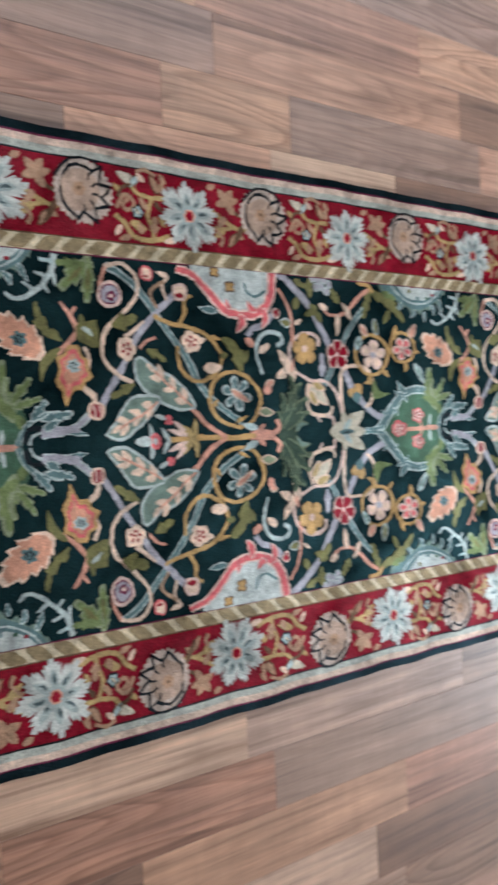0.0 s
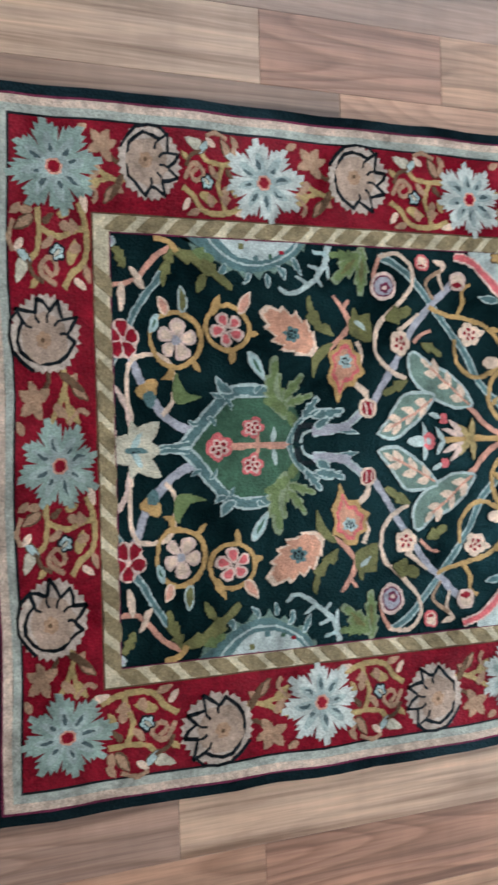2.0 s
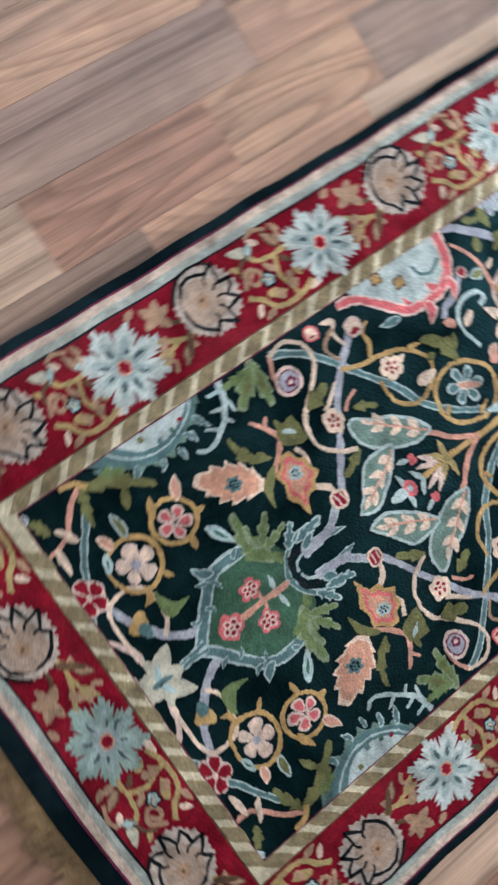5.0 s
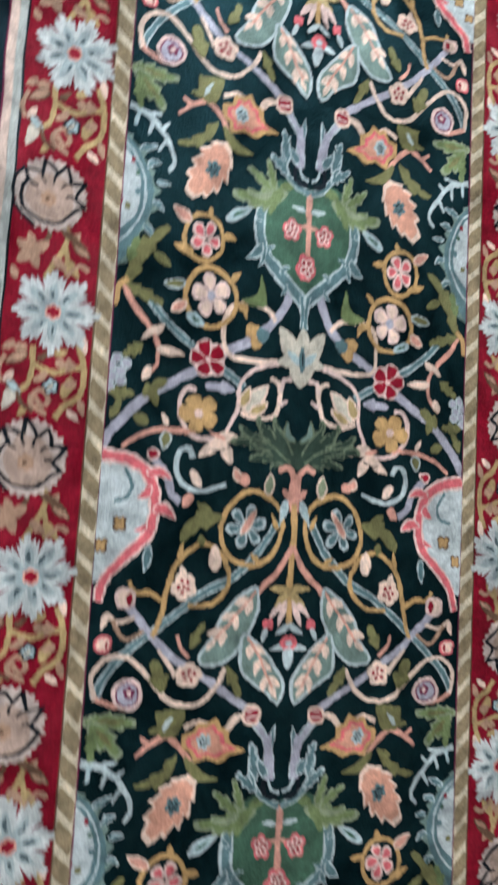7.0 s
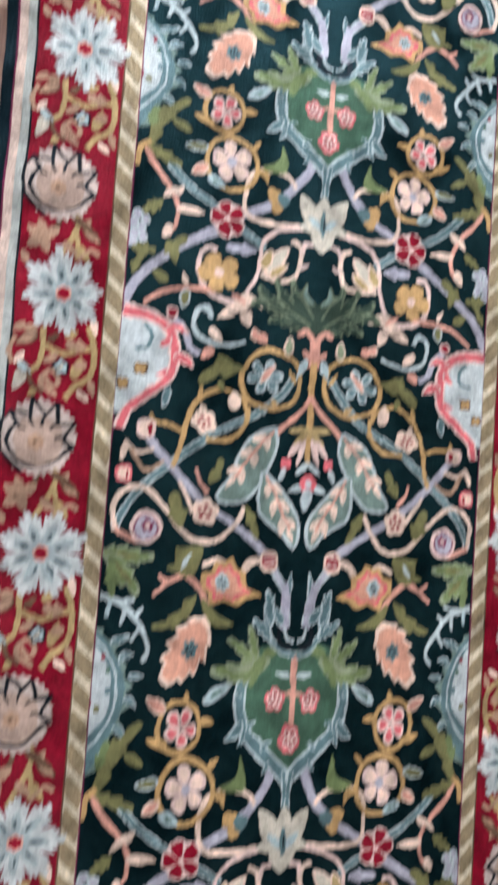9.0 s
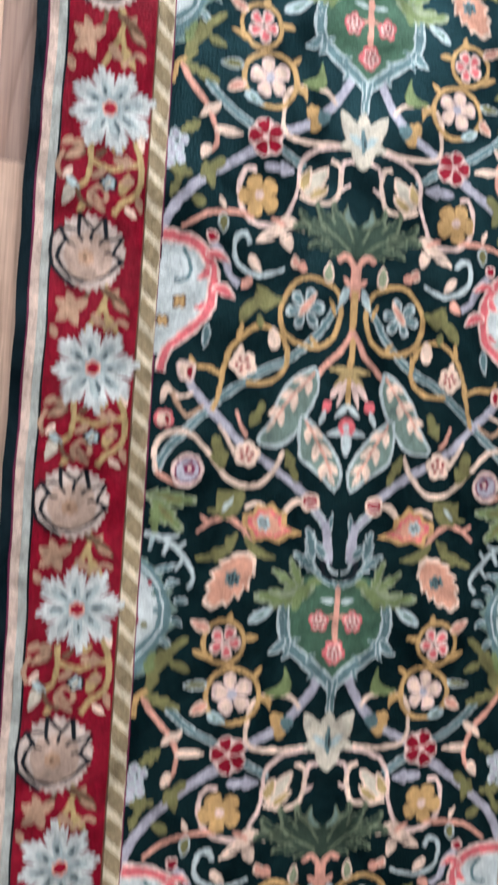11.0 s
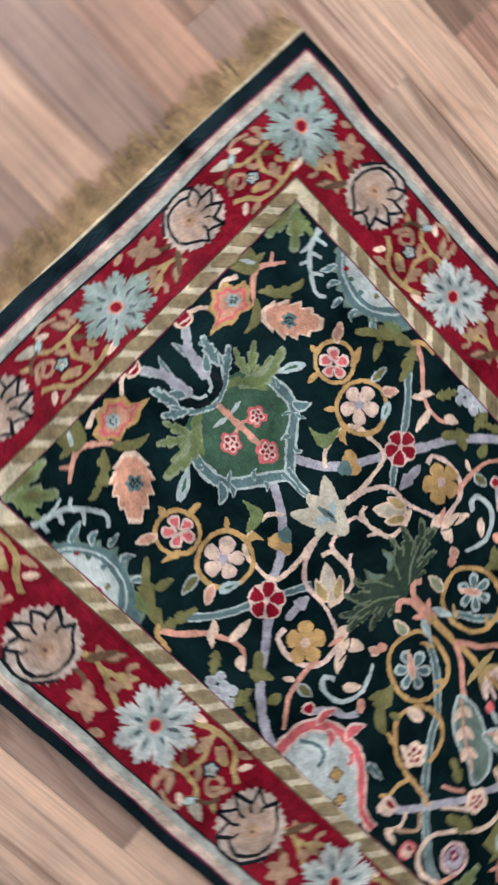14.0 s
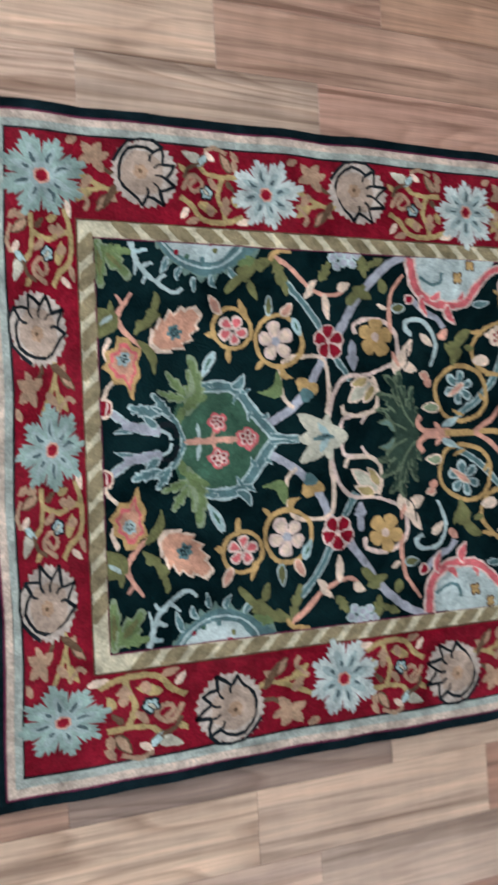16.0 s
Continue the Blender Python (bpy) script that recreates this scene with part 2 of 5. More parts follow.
make_window("window_1", pose(X_HIGH + 0.06, (WIN_Y0 + WIN_Y1) / 2, WIN_Z0), WIN_Y1 - WIN_Y0, WIN_Z1 - WIN_Z0)
make_window("window_2", pose((SIDE_X0 + SIDE_X1) / 2, Y_HIGH + 0.06, WIN_Z0, 0, 0, 90), SIDE_X1 - SIDE_X0, WIN_Z1 - WIN_Z0)
for name, s in (("baseboard", (X_LOW, X_HIGH, Y_HIGH - 0.014, Y_HIGH, 0.001, 0.06)), ("baseboard", (X_LOW, X_HIGH, Y_LOW, Y_LOW + 0.014, 0.001, 0.06)),
                ("baseboard", (X_LOW, X_LOW + 0.014, Y_LOW + 0.014, Y_HIGH - 0.014, 0.001, 0.06)), ("baseboard", (X_HIGH - 0.014, X_HIGH, Y_LOW + 0.014, Y_HIGH - 0.014, 0.001, 0.06))):
    tagged(boxes(name, TRIM, s), "white painted baseboard along the wall", "baseboard", kind="structure")
for name, words in (("ceiling", "plain white painted ceiling"), ("wall_north", "plain white wall"), ("wall_south", "plain white wall with a window"),
                    ("wall_west", "plain white wall"), ("wall_east", "plain white wall with a window"), ("window_1", "white framed window letting in daylight"), ("window_2", "white framed window letting in daylight")):
    tagged(bpy.data.objects[name], words, name.split("_")[0], kind="structure")


# ---- the runner rug ----
rug = tagged(new("runner_rug"), "long floral wool runner rug, dark green and red, gold fringe", "rug")
PILE = 0.0105
ROPE_OUT, ROPE_IN = 0.2540, 0.2325
END_A, END_B = 0.0, 2.469
RED_SIDE, RED_A, RED_B = 0.3495, -0.083, 2.543
STRIPE_SIDE, STRIPE_A, STRIPE_B = 0.3700, -0.103, 2.562
EDGE_SIDE, EDGE_A, EDGE_B = 0.3835, -0.126, 2.580
UP = 0.0018
# the four hand-knotted repeats: start, and where each one's drawing marks fell along the rug
MARKS = (0.0, 0.2162, 0.2869, 0.4125, 0.5631, 0.7041)
UNITS = [(2.4447, MARKS), (1.7406, (0.0, 0.2210, 0.2896, 0.4115, 0.5428, 0.6828)), (1.0578, (0.0, 0.2608, 0.3350, 0.4550, 0.6137, 0.7410)), (0.3168, (0.0, 0.2320, 0.2880, 0.4140, 0.5650, 0.70))]
LIMIT_A, LIMIT_B = END_A + 0.012, END_B - 0.012
rng = random.Random(4)


def smooth(points, closed=False, step=0.004):
    """A Catmull-Rom line through the points."""
    n, out = len(points), []
    p = [Vector(q) for q in points]
    for i in range(n if closed else n - 1):
        a, b, c, d = (p[(i + k) % n] if closed else p[min(max(i + k, 0), n - 1)] for k in (-1, 0, 1, 2))
        m = max(2, int((c - b).length / step))
        for j in range(m):
            t = j / m
            out.append(0.5 * (2 * b + (c - a) * t + (2 * a - 5 * b + 4 * c - d) * t * t + (3 * b - a - 3 * c + d) * t ** 3))
    if not closed:
        out.append(p[-1])
    return out


def wobble(outline, amount=0.0006):
    return [q + Vector((rng.uniform(-amount, amount), rng.uniform(-amount, amount))) for q in outline]


def grow(outline, d):
    """The outline moved outwards by d."""
    n = len(outline)
    area = sum(outline[i].x * outline[(i + 1) % n].y - outline[(i + 1) % n].x * outline[i].y for i in range(n))
    s = 1 if area > 0 else -1
    out = []
    for i in range(n):
        t = outline[(i + 1) % n] - outline[i - 1]
        if t.length < 1e-7:
            out.append(outline[i].copy())
        else:
            out.append(outline[i] + Vector((t.y, -t.x)).normalized() * d * s)
    return out


def ribbon(line, width, taper=0.0):
    """The outline of a band of that width along a line, thinner to its end by taper."""
    left, right = [], []
    for i, q in enumerate(line):
        t = (line[min(i + 1, len(line) - 1)] - line[max(i - 1, 0)]).normalized()
        w = width / 2 * (1 - taper * i / (len(line) - 1)) * rng.uniform(0.9, 1.1)
        side = Vector((-t.y, t.x)) * w
        left.append(q + side)
        right.append(q - side)
    return left + right[::-1]


KNOT = 0.0021


def knotted(outline, step=0.0014, amount=0.0003, hold=0.68):
    """The outline as knots leave it: it follows the rows and columns of the weave in small steps."""
    out = []
    for i, b in enumerate(outline):
        a = outline[i - 1]
        n = max(1, int((b - a).length / step))
        for k in range(n):
            q = a.lerp(b, (k + 1) / n)
            q = q.lerp(Vector((round(q.x / KNOT) * KNOT, round(q.y / KNOT) * KNOT)), hold)
            out.append(q + Vector((rng.uniform(-amount, amount), rng.uniform(-amount, amount))))
    return out


def strayed(q):
    """Where the weaver put a place of the drawing: no two repeats are quite alike."""
    v = noise.noise_vector(Vector((q.x * 26, q.y * 26, 0.7))) * 0.0026 + noise.noise_vector(Vector((q.x * 85, q.y * 85, 3.1))) * 0.0013
    return q + Vector((v.x, v.y))


def cut(outline, x0, x1, y0, y1):
    """The part of an outline within a rectangle."""
    for axis, at, keep in ((0, x0, 1), (0, x1, -1), (1, y0, 1), (1, y1, -1)):
        out = []
        for i, b in enumerate(outline):
            a = outline[i - 1]
            ia, ib = (a[axis] - at) * keep >= 0, (b[axis] - at) * keep >= 0
            if ia != ib:
                out.append(a.lerp(b, (at - a[axis]) / (b[axis] - a[axis])))
            if ib:
                out.append(b)
        outline = out
        if len(outline) < 3:
            return []
    return outline


def sheet(bm, outline, z, slot, depth=0.0006):
    """A slab of pile with a sloping side, from an outline."""
    clean = [q for i, q in enumerate(outline) if (q - outline[i - 1]).length > 5e-5]
    if len(clean) < 3:
        return
    low = [bm.verts.new((q.x, q.y, z - depth)) for q in grow(clean, 0.0004)]
    top = [bm.verts.new((q.x, q.y, z)) for q in clean]
    n = len(clean)
    area = sum(clean[i].x * clean[(i + 1) % n].y - clean[(i + 1) % n].x * clean[i].y for i in range(n))
    try:
        face = bm.faces.new(top if area > 0 else top[::-1])
        face.material_index = slot
    except ValueError:
        return
    for i in range(n):
        j = (i + 1) % n
        ring_ = (low[i], low[j], top[j], top[i])
        bm.faces.new(ring_ if area > 0 else ring_[::-1]).material_index = slot


def fan(bm, outline, z, slot, depth=0.0006):
    """A slab whose outline can be seen from its middle at every point."""
    top = [bm.verts.new((q.x, q.y, z)) for q in outline]
    low = [bm.verts.new((q.x * 1.006, q.y * 1.006, z - depth)) for q in outline]
    c = bm.verts.new((0, 0, z))
    for i in range(len(top)):
        j = (i + 1) % len(top)
        bm.faces.new((c, top[i], top[j])).material_index = slot
        bm.faces.new((low[i], low[j], top[j], top[i])).material_index = slot


def stroke(bm, line, width, z, slot):
    """A thin line of knots, piece by piece."""
    for a, b in zip(line, line[1:]):
        t = (b - a).normalized()
        n, e = Vector((-t.y, t.x)) * width / 2 * rng.uniform(0.75, 1.2), t * width * 0.25
        q = [a - e - n, b + e - n, b + e + n, a - e + n]
        bm.faces.new([bm.verts.new((p.x, p.y, z)) for p in q]).material_index = slot


DRAWN = []          # name and layers of each motif of the half repeat


def draw(name, *layers):
    DRAWN.append((name, layers))


LEAF_NAMES = {"olive": "olive_leaf", "sage": "green_leaf", "slate": "blue_leaf", "pale": "pale_leaf", "salmon": "pink_leaf", "peach": "cream_leaf", "tan": "tan_leaf",
              "gold": "gold_leaf", "rose": "pink_leaf", "lilac": "lilac_leaf", "straw": "gold_leaf", "ice": "pale_leaf"}
VINE_NAMES = {"lilac": "lilac_vine", "slate": "blue_vine", "pale": "pale_vine", "gold": "gold_vine", "peach": "cream_vine", "blush": "cream_vine", "salmon": "pink_vine", "straw": "gold_vine"}


def cm(points):
    return [Vector((-s / 100, b / 100)) for s, b in points]


def vine(name, colour, points, width, edge=None, taper=0.0):
    line = smooth(cm(points))
    body = ribbon(line, width / 100, taper)
    name = VINE_NAMES.get(colour, name) if name == "vine" else name
    if edge:
        draw(name, (body, edge), (ribbon(line, width / 100 * 0.62, taper), colour))
    else:
        draw(name, (body, colour))


def ring(name, colour, centre, radius, width):
    c = cm([centre])[0]
    line = [c + Vector((math.cos(a), math.sin(a))) * radius / 100 for a in (math.tau * i / 28 for i in range(29))]
    draw(VINE_NAMES.get(colour, name), (ribbon(line, width / 100), colour))


def leaf_shape(base, tip, width, bend, saw):
    axis = tip - base
    side = Vector((-axis.y, axis.x))
    left, right, n = [], [], 7 if not saw else 4 * saw + 4
    for i in range(n + 1):
        t = i / n
        w = width / 2 * math.sin(math.pi * min(1, t * 0.94 + 0.04) ** 0.8) ** 0.75
        lean = 0.0
        if saw:
            tooth = (i % 4) / 3
            deep = 0.55 if saw < 3 else 0.42 if saw == 3 else 0.32
            w *= 1.08 - deep + deep * tooth
            lean = 0.05 * tooth
        mid = base + axis * t + side * bend * math.sin(math.pi * t)
        u = side.normalized() * w
        left.append(mid + u + axis * lean)
        right.append(mid - u + axis * lean)
    return left + right[::-1]


def leaf(name, colour, base, tip, width, edge=None, bend=0.0, saw=0, vein=None):
    a, b = cm([base, tip])
    name = LEAF_NAMES.get(colour, name) if name == "leaf" else name
    outer = wobble(leaf_shape(a, b, width / 100, bend, saw), 0.0003)
    layers = [(outer, edge or colour)]
    if edge:
        layers.append((wobble(leaf_shape(a.lerp(b, 0.07), a.lerp(b, 0.92), max(width / 100 * 0.70, width / 100 - 0.0046), bend, saw), 0.0003), colour))
    if vein:
        layers.append((leaf_shape(a.lerp(b, 0.25), a.lerp(b, 0.75), width / 100 * 0.3, bend, 0), vein))
    draw(name, *layers)


def star(centre, radius, petals, depth, turn, steps=9):
    out = []
    for i in range(petals * steps):
        a = math.tau * i / (petals * steps)
        lobe = abs(math.cos(a * petals / 2)) ** 0.55
        out.append(centre + Vector((math.cos(a + turn), math.sin(a + turn))) * radius * (1 - depth + depth * lobe))
    return out


def bloom(name, colour, centre, radius, petals, edge=None, eye=None, dots=None, depth=0.35):
    c, r = cm([centre])[0], radius / 100
    turn = rng.uniform(0, 6.28) if petals > 4 else math.pi / 4
    steps = 9 if r > 0.008 else 5
    layers = [(star(c, r, petals, depth, turn, steps), edge or colour)]
    if edge:
        layers.append((star(c, r * 0.76, petals, min(0.6, depth * 1.25), turn, steps), colour))
    if eye:
        layers.append((star(c, r * 0.4, 6, 0.1, turn, 4), eye))
    if dots:
        for k in range(petals):
            a = turn + math.tau * k / petals
            layers.append((star(c + Vector((math.cos(a), math.sin(a))) * r * 0.42, r * 0.17, 4, 0.1, a, 3), dots))
        layers.append((star(c, r * 0.13, 4, 0.1, turn, 3), dots))
    draw(name, *layers)


def petals(name, colour, centre, radius, edge=None, eye=None, n=5, wide=0.86):
    """A flower of separate rounded petals."""
    c, r = cm([centre])[0], radius / 100
    turn = rng.uniform(0, 6.28)
    fans = [Vector((math.cos(turn + math.tau * k / n), math.sin(turn + math.tau * k / n))) for k in range(n)]
    levels = (0, 1, 0, 1, 0, 1) if n == 6 else (0, 1, 0, 1, 2)
    blade = ((0.12, -0.06), (0.45, -0.33), (0.8, -0.42), (1.0, -0.18), (1.0, 0.18), (0.8, 0.42), (0.45, 0.33), (0.12, 0.06))

    def petal(d, scale):
        side = Vector((-d.y, d.x))
        mid = c + d * r * 0.56
        return smooth([mid + (d * (u - 0.56) + side * v * wide) * r * scale for u, v in blade], True, 0.004)

    layers = [(petal(d, rng.uniform(0.93, 1.05)), edge or colour, h) for d, h in zip(fans, levels)]
    if edge:
        layers += [(petal(d, 0.66), colour, 3) for d in fans]
    if eye:
        layers.append((star(c, r * 0.24, 6, 0.1, turn, 4), eye, 4))
    draw(name, *layers)


def five(name, colour, edge, centre, radius):
    """A flower of five square petals set apart by pale lines."""
    c, r = cm([centre])[0], radius / 100
    layers = [(star(c, r, 5, 0.22, 0.3), edge)]
    for k in range(5):
        d = Vector((math.cos(0.3 + math.tau * k / 5), math.sin(0.3 + math.tau * k / 5)))
        n = Vector((-d.y, d.x))
        layers.append((wobble([c + d * r * u + n * r * v for u, v in ((0.16, -0.09), (0.55, -0.33), (0.88, -0.30), (0.92, 0.0), (0.88, 0.30), (0.55, 0.33), (0.16, 0.09))], 0.0003), colour))
    draw(name, *layers)


def patch(name, colour, points, edge=None, width=0.3, saw=0):
    line = smooth(cm(points), step=0.006)
    if edge and saw:
        toothed = [q + (q - Vector((q.x, 0.26))).normalized() * (0.009 if i % 3 == 1 else 0.001) for i, q in enumerate(line)]
        draw(name, (toothed, edge), (line, colour))
    elif edge:
        draw(name, (grow(line, width / 100), edge), (line, colour))
    else:
        draw(name, (line, colour))


def drawn_out(s, marks):
    """Where a place s of the drawing fell in one repeat of the rug."""
    if s <= 0:
        return s
    for a0, a1, b0, b1 in zip(MARKS, MARKS[1:], marks, marks[1:]):
        if s <= a1:
            return b0 + (s - a0) * (b1 - b0) / (a1 - a0)
    return marks[-1] + s - MARKS[-1]


def place_motif(name, layers, at, marks, mirror, z, clip):
    """One motif of the pattern in one repeat, cut off at the rope band."""
    flip = -1 if mirror else 1
    colours = []
    bm = bmesh.new()
    for k, (outline, colour, *level) in enumerate(layers):
        c = cut(knotted([strayed(Vector((at - drawn_out(-q.x, marks), q.y * flip))) for q in outline]), *clip)
        if len(c) > 2:
            if colour not in colours:
                colours.append(colour)
            sheet(bm, [Vector((q.x - at, q.y)) for q in c], (level[0] if level else min(k, 2)) * 0.0000013, colours.index(colour))
    if colours:
        part(name, bm, [WOOL[c] for c in colours], rug).location = (at, 0, z)
    else:
        bm.free()


def band(bm, x0, x1, y0, y1, z, low=0.0):
    box_into(bm, x0, x1, y0, y1, low, z)


def wave(x, y):
    """How far the rug's long edges wander from straight."""
    if abs(y) < 0.34:
        return 0.0
    side = 1 if y > 0 else 2.2
    return 0.0011 * math.sin(7.3 * x + side) + 0.0008 * math.sin(19 * x * side) + 0.0006 * math.sin(61 * x + side)


def frame_band(name, material, inner, outer, z, label):
    """A rectangular band between two rectangles (x0, x1, half width), as four mitred strips in one mesh."""
    bm = bmesh.new()
    (a0, a1, ay), (b0, b1, by) = inner, outer
    n = 110
    rings = []
    for x0, x1, y in ((a0, a1, ay), (b0, b1, by)):
        r = []
        for i in range(n):
            r.append((x0 + (x1 - x0) * i / n, -y))
        for i in range(12):
            r.append((x1, -y + 2 * y * i / 12))
        for i in range(n):
            r.append((x1 - (x1 - x0) * i / n, y))
        for i in range(12):
            r.append((x0, y - 2 * y * i / 12))
        rings.append([(x + rng.uniform(-1, 1) * 0.0005 + (0.002 * math.sin(23 * q) if x1 > END_B + 0.06 and abs(x - (x0 + x1) / 2) > 1.24 else 0), q + rng.uniform(-1, 1) * 0.0004 + wave(x, q)) for x, q in r])
    m = len(rings[0])
    rows = [[bm.verts.new((x, y, h)) for x, y in r] for r, h in ((rings[0], 0.001), (rings[0], z), (rings[1], z), (rings[1], 0.001))]
    for a, b in ((0, 1), (1, 2), (2, 3)):
        for i in range(m):
            bm.faces.new((rows[a][i], rows[b][i], rows[b][(i + 1) % m], rows[a][(i + 1) % m]))
    bmesh.ops.recalc_face_normals(bm, faces=bm.faces[:])
    return part(name, bm, material, rug, label)


# ground weave, red border, striped edge and dark binding
bm = bmesh.new()
band(bm, END_A + 0.004, END_B - 0.004, -ROPE_IN - 0.016, ROPE_IN + 0.016, PILE)
part("field_ground", bm, WOOL["field"], rug, "near-black green wool field")
frame_band("red_border", WOOL["border"], (END_A, END_B, ROPE_OUT), (RED_A, RED_B, RED_SIDE), PILE + UP - 0.0004, "deep red wool border")
frame_band("dark_line", WOOL["ink"], (RED_A, RED_B, RED_SIDE), (RED_A - 0.0025, RED_B + 0.0025, RED_SIDE + 0.0025), PILE + UP - 0.0006, "thin black outline")
frame_band("blue_stripe", WOOL["mist"], (RED_A - 0.0025, RED_B + 0.0025, RED_SIDE + 0.0025), (RED_A - 0.0105, RED_B + 0.0105, RED_SIDE + 0.0112), PILE + UP, "pale grey-blue wool stripe")
frame_band("cream_stripe", WOOL["cream"], (RED_A - 0.0105, RED_B + 0.0105, RED_SIDE + 0.0112), (STRIPE_A, STRIPE_B, STRIPE_SIDE), PILE + UP - 0.0002, "pinkish cream wool stripe")
frame_band("red_line", WOOL["wine"], (STRIPE_A, STRIPE_B, STRIPE_SIDE), (STRIPE_A - 0.002, STRIPE_B + 0.002, STRIPE_SIDE + 0.002), PILE + 0.002, "thin red outline")
frame_band("binding", WOOL["navy"], (STRIPE_A - 0.002, STRIPE_B + 0.002, STRIPE_SIDE + 0.002), (EDGE_A, EDGE_B, EDGE_SIDE), PILE + 0.0012, "dark navy overcast edge")


def rope():
    """The twisted rope band: slanted lozenges, light and dark by turns, between thin dark lines."""
    frame_band("rope_ground", WOOL["rope_light"], (END_A + 0.0185, END_B - 0.0185, ROPE_IN + 0.0015), (END_A + 0.002, END_B - 0.002, ROPE_OUT - 0.002), PILE + UP - 0.0006, "cream rope band")
    frame_band("dark_line", WOOL["umber"], (END_A + 0.002, END_B - 0.002, ROPE_OUT - 0.002), (END_A, END_B, ROPE_OUT), PILE + UP - 0.0008, "thin dark outline")
    frame_band("dark_line", WOOL["wine"], (END_A + 0.020, END_B - 0.020, ROPE_IN), (END_A + 0.0185, END_B - 0.0185, ROPE_IN + 0.0015), PILE + UP - 0.0008, "thin dark red outline")
    pitch, half, lean = 0.0335, 0.0078, 0.0066
    for x, y in ((1, 1), (1, -1)):
        shape = [Vector((p, q * y)) for p, q in ((-lean - 0.0105, -half), (-lean + 0.0088, -half), (0.0108, 0.0), (lean + 0.0105, half), (lean - 0.0088, half), (-0.0108, 0.0))]
        bm = bmesh.new()
        sheet(bm, wobble(smooth(shape, True, 0.003), 0.0004), 0.0, 0, 0.0006)
        me = bpy.data.meshes.new("rope_strand")
        bm.to_mesh(me)
        bm.free()
        me.materials.append(WOOL["rope_dark"])
        ROPE_MESH[y] = me
    spots = []
    mid_y, mid_a, mid_b = (ROPE_IN + ROPE_OUT) / 2, END_A + 0.0105, END_B - 0.0105
    for i in range(int((mid_b - mid_a - 0.02) / pitch)):
        x = mid_a + 0.022 + i * pitch
        spots += [(x, mid_y, 0, 1), (x, -mid_y, 0, -1)]
    for i in range(int((2 * mid_y - 0.02) / pitch)):
        y = -mid_y + 0.022 + i * pitch
        spots += [(mid_a, y, 90, 1), (mid_b, y, 90, -1)]
    for x, y, turn, side in spots:
        ob = new("rope_strand", ROPE_MESH[side])
        ob.parent = rug
        ob.matrix_basis = pose(x + rng.uniform(-0.001, 0.001), y, PILE + UP, 0, 0, turn + rng.uniform(-4, 4))


ROPE_MESH = {}
rope()


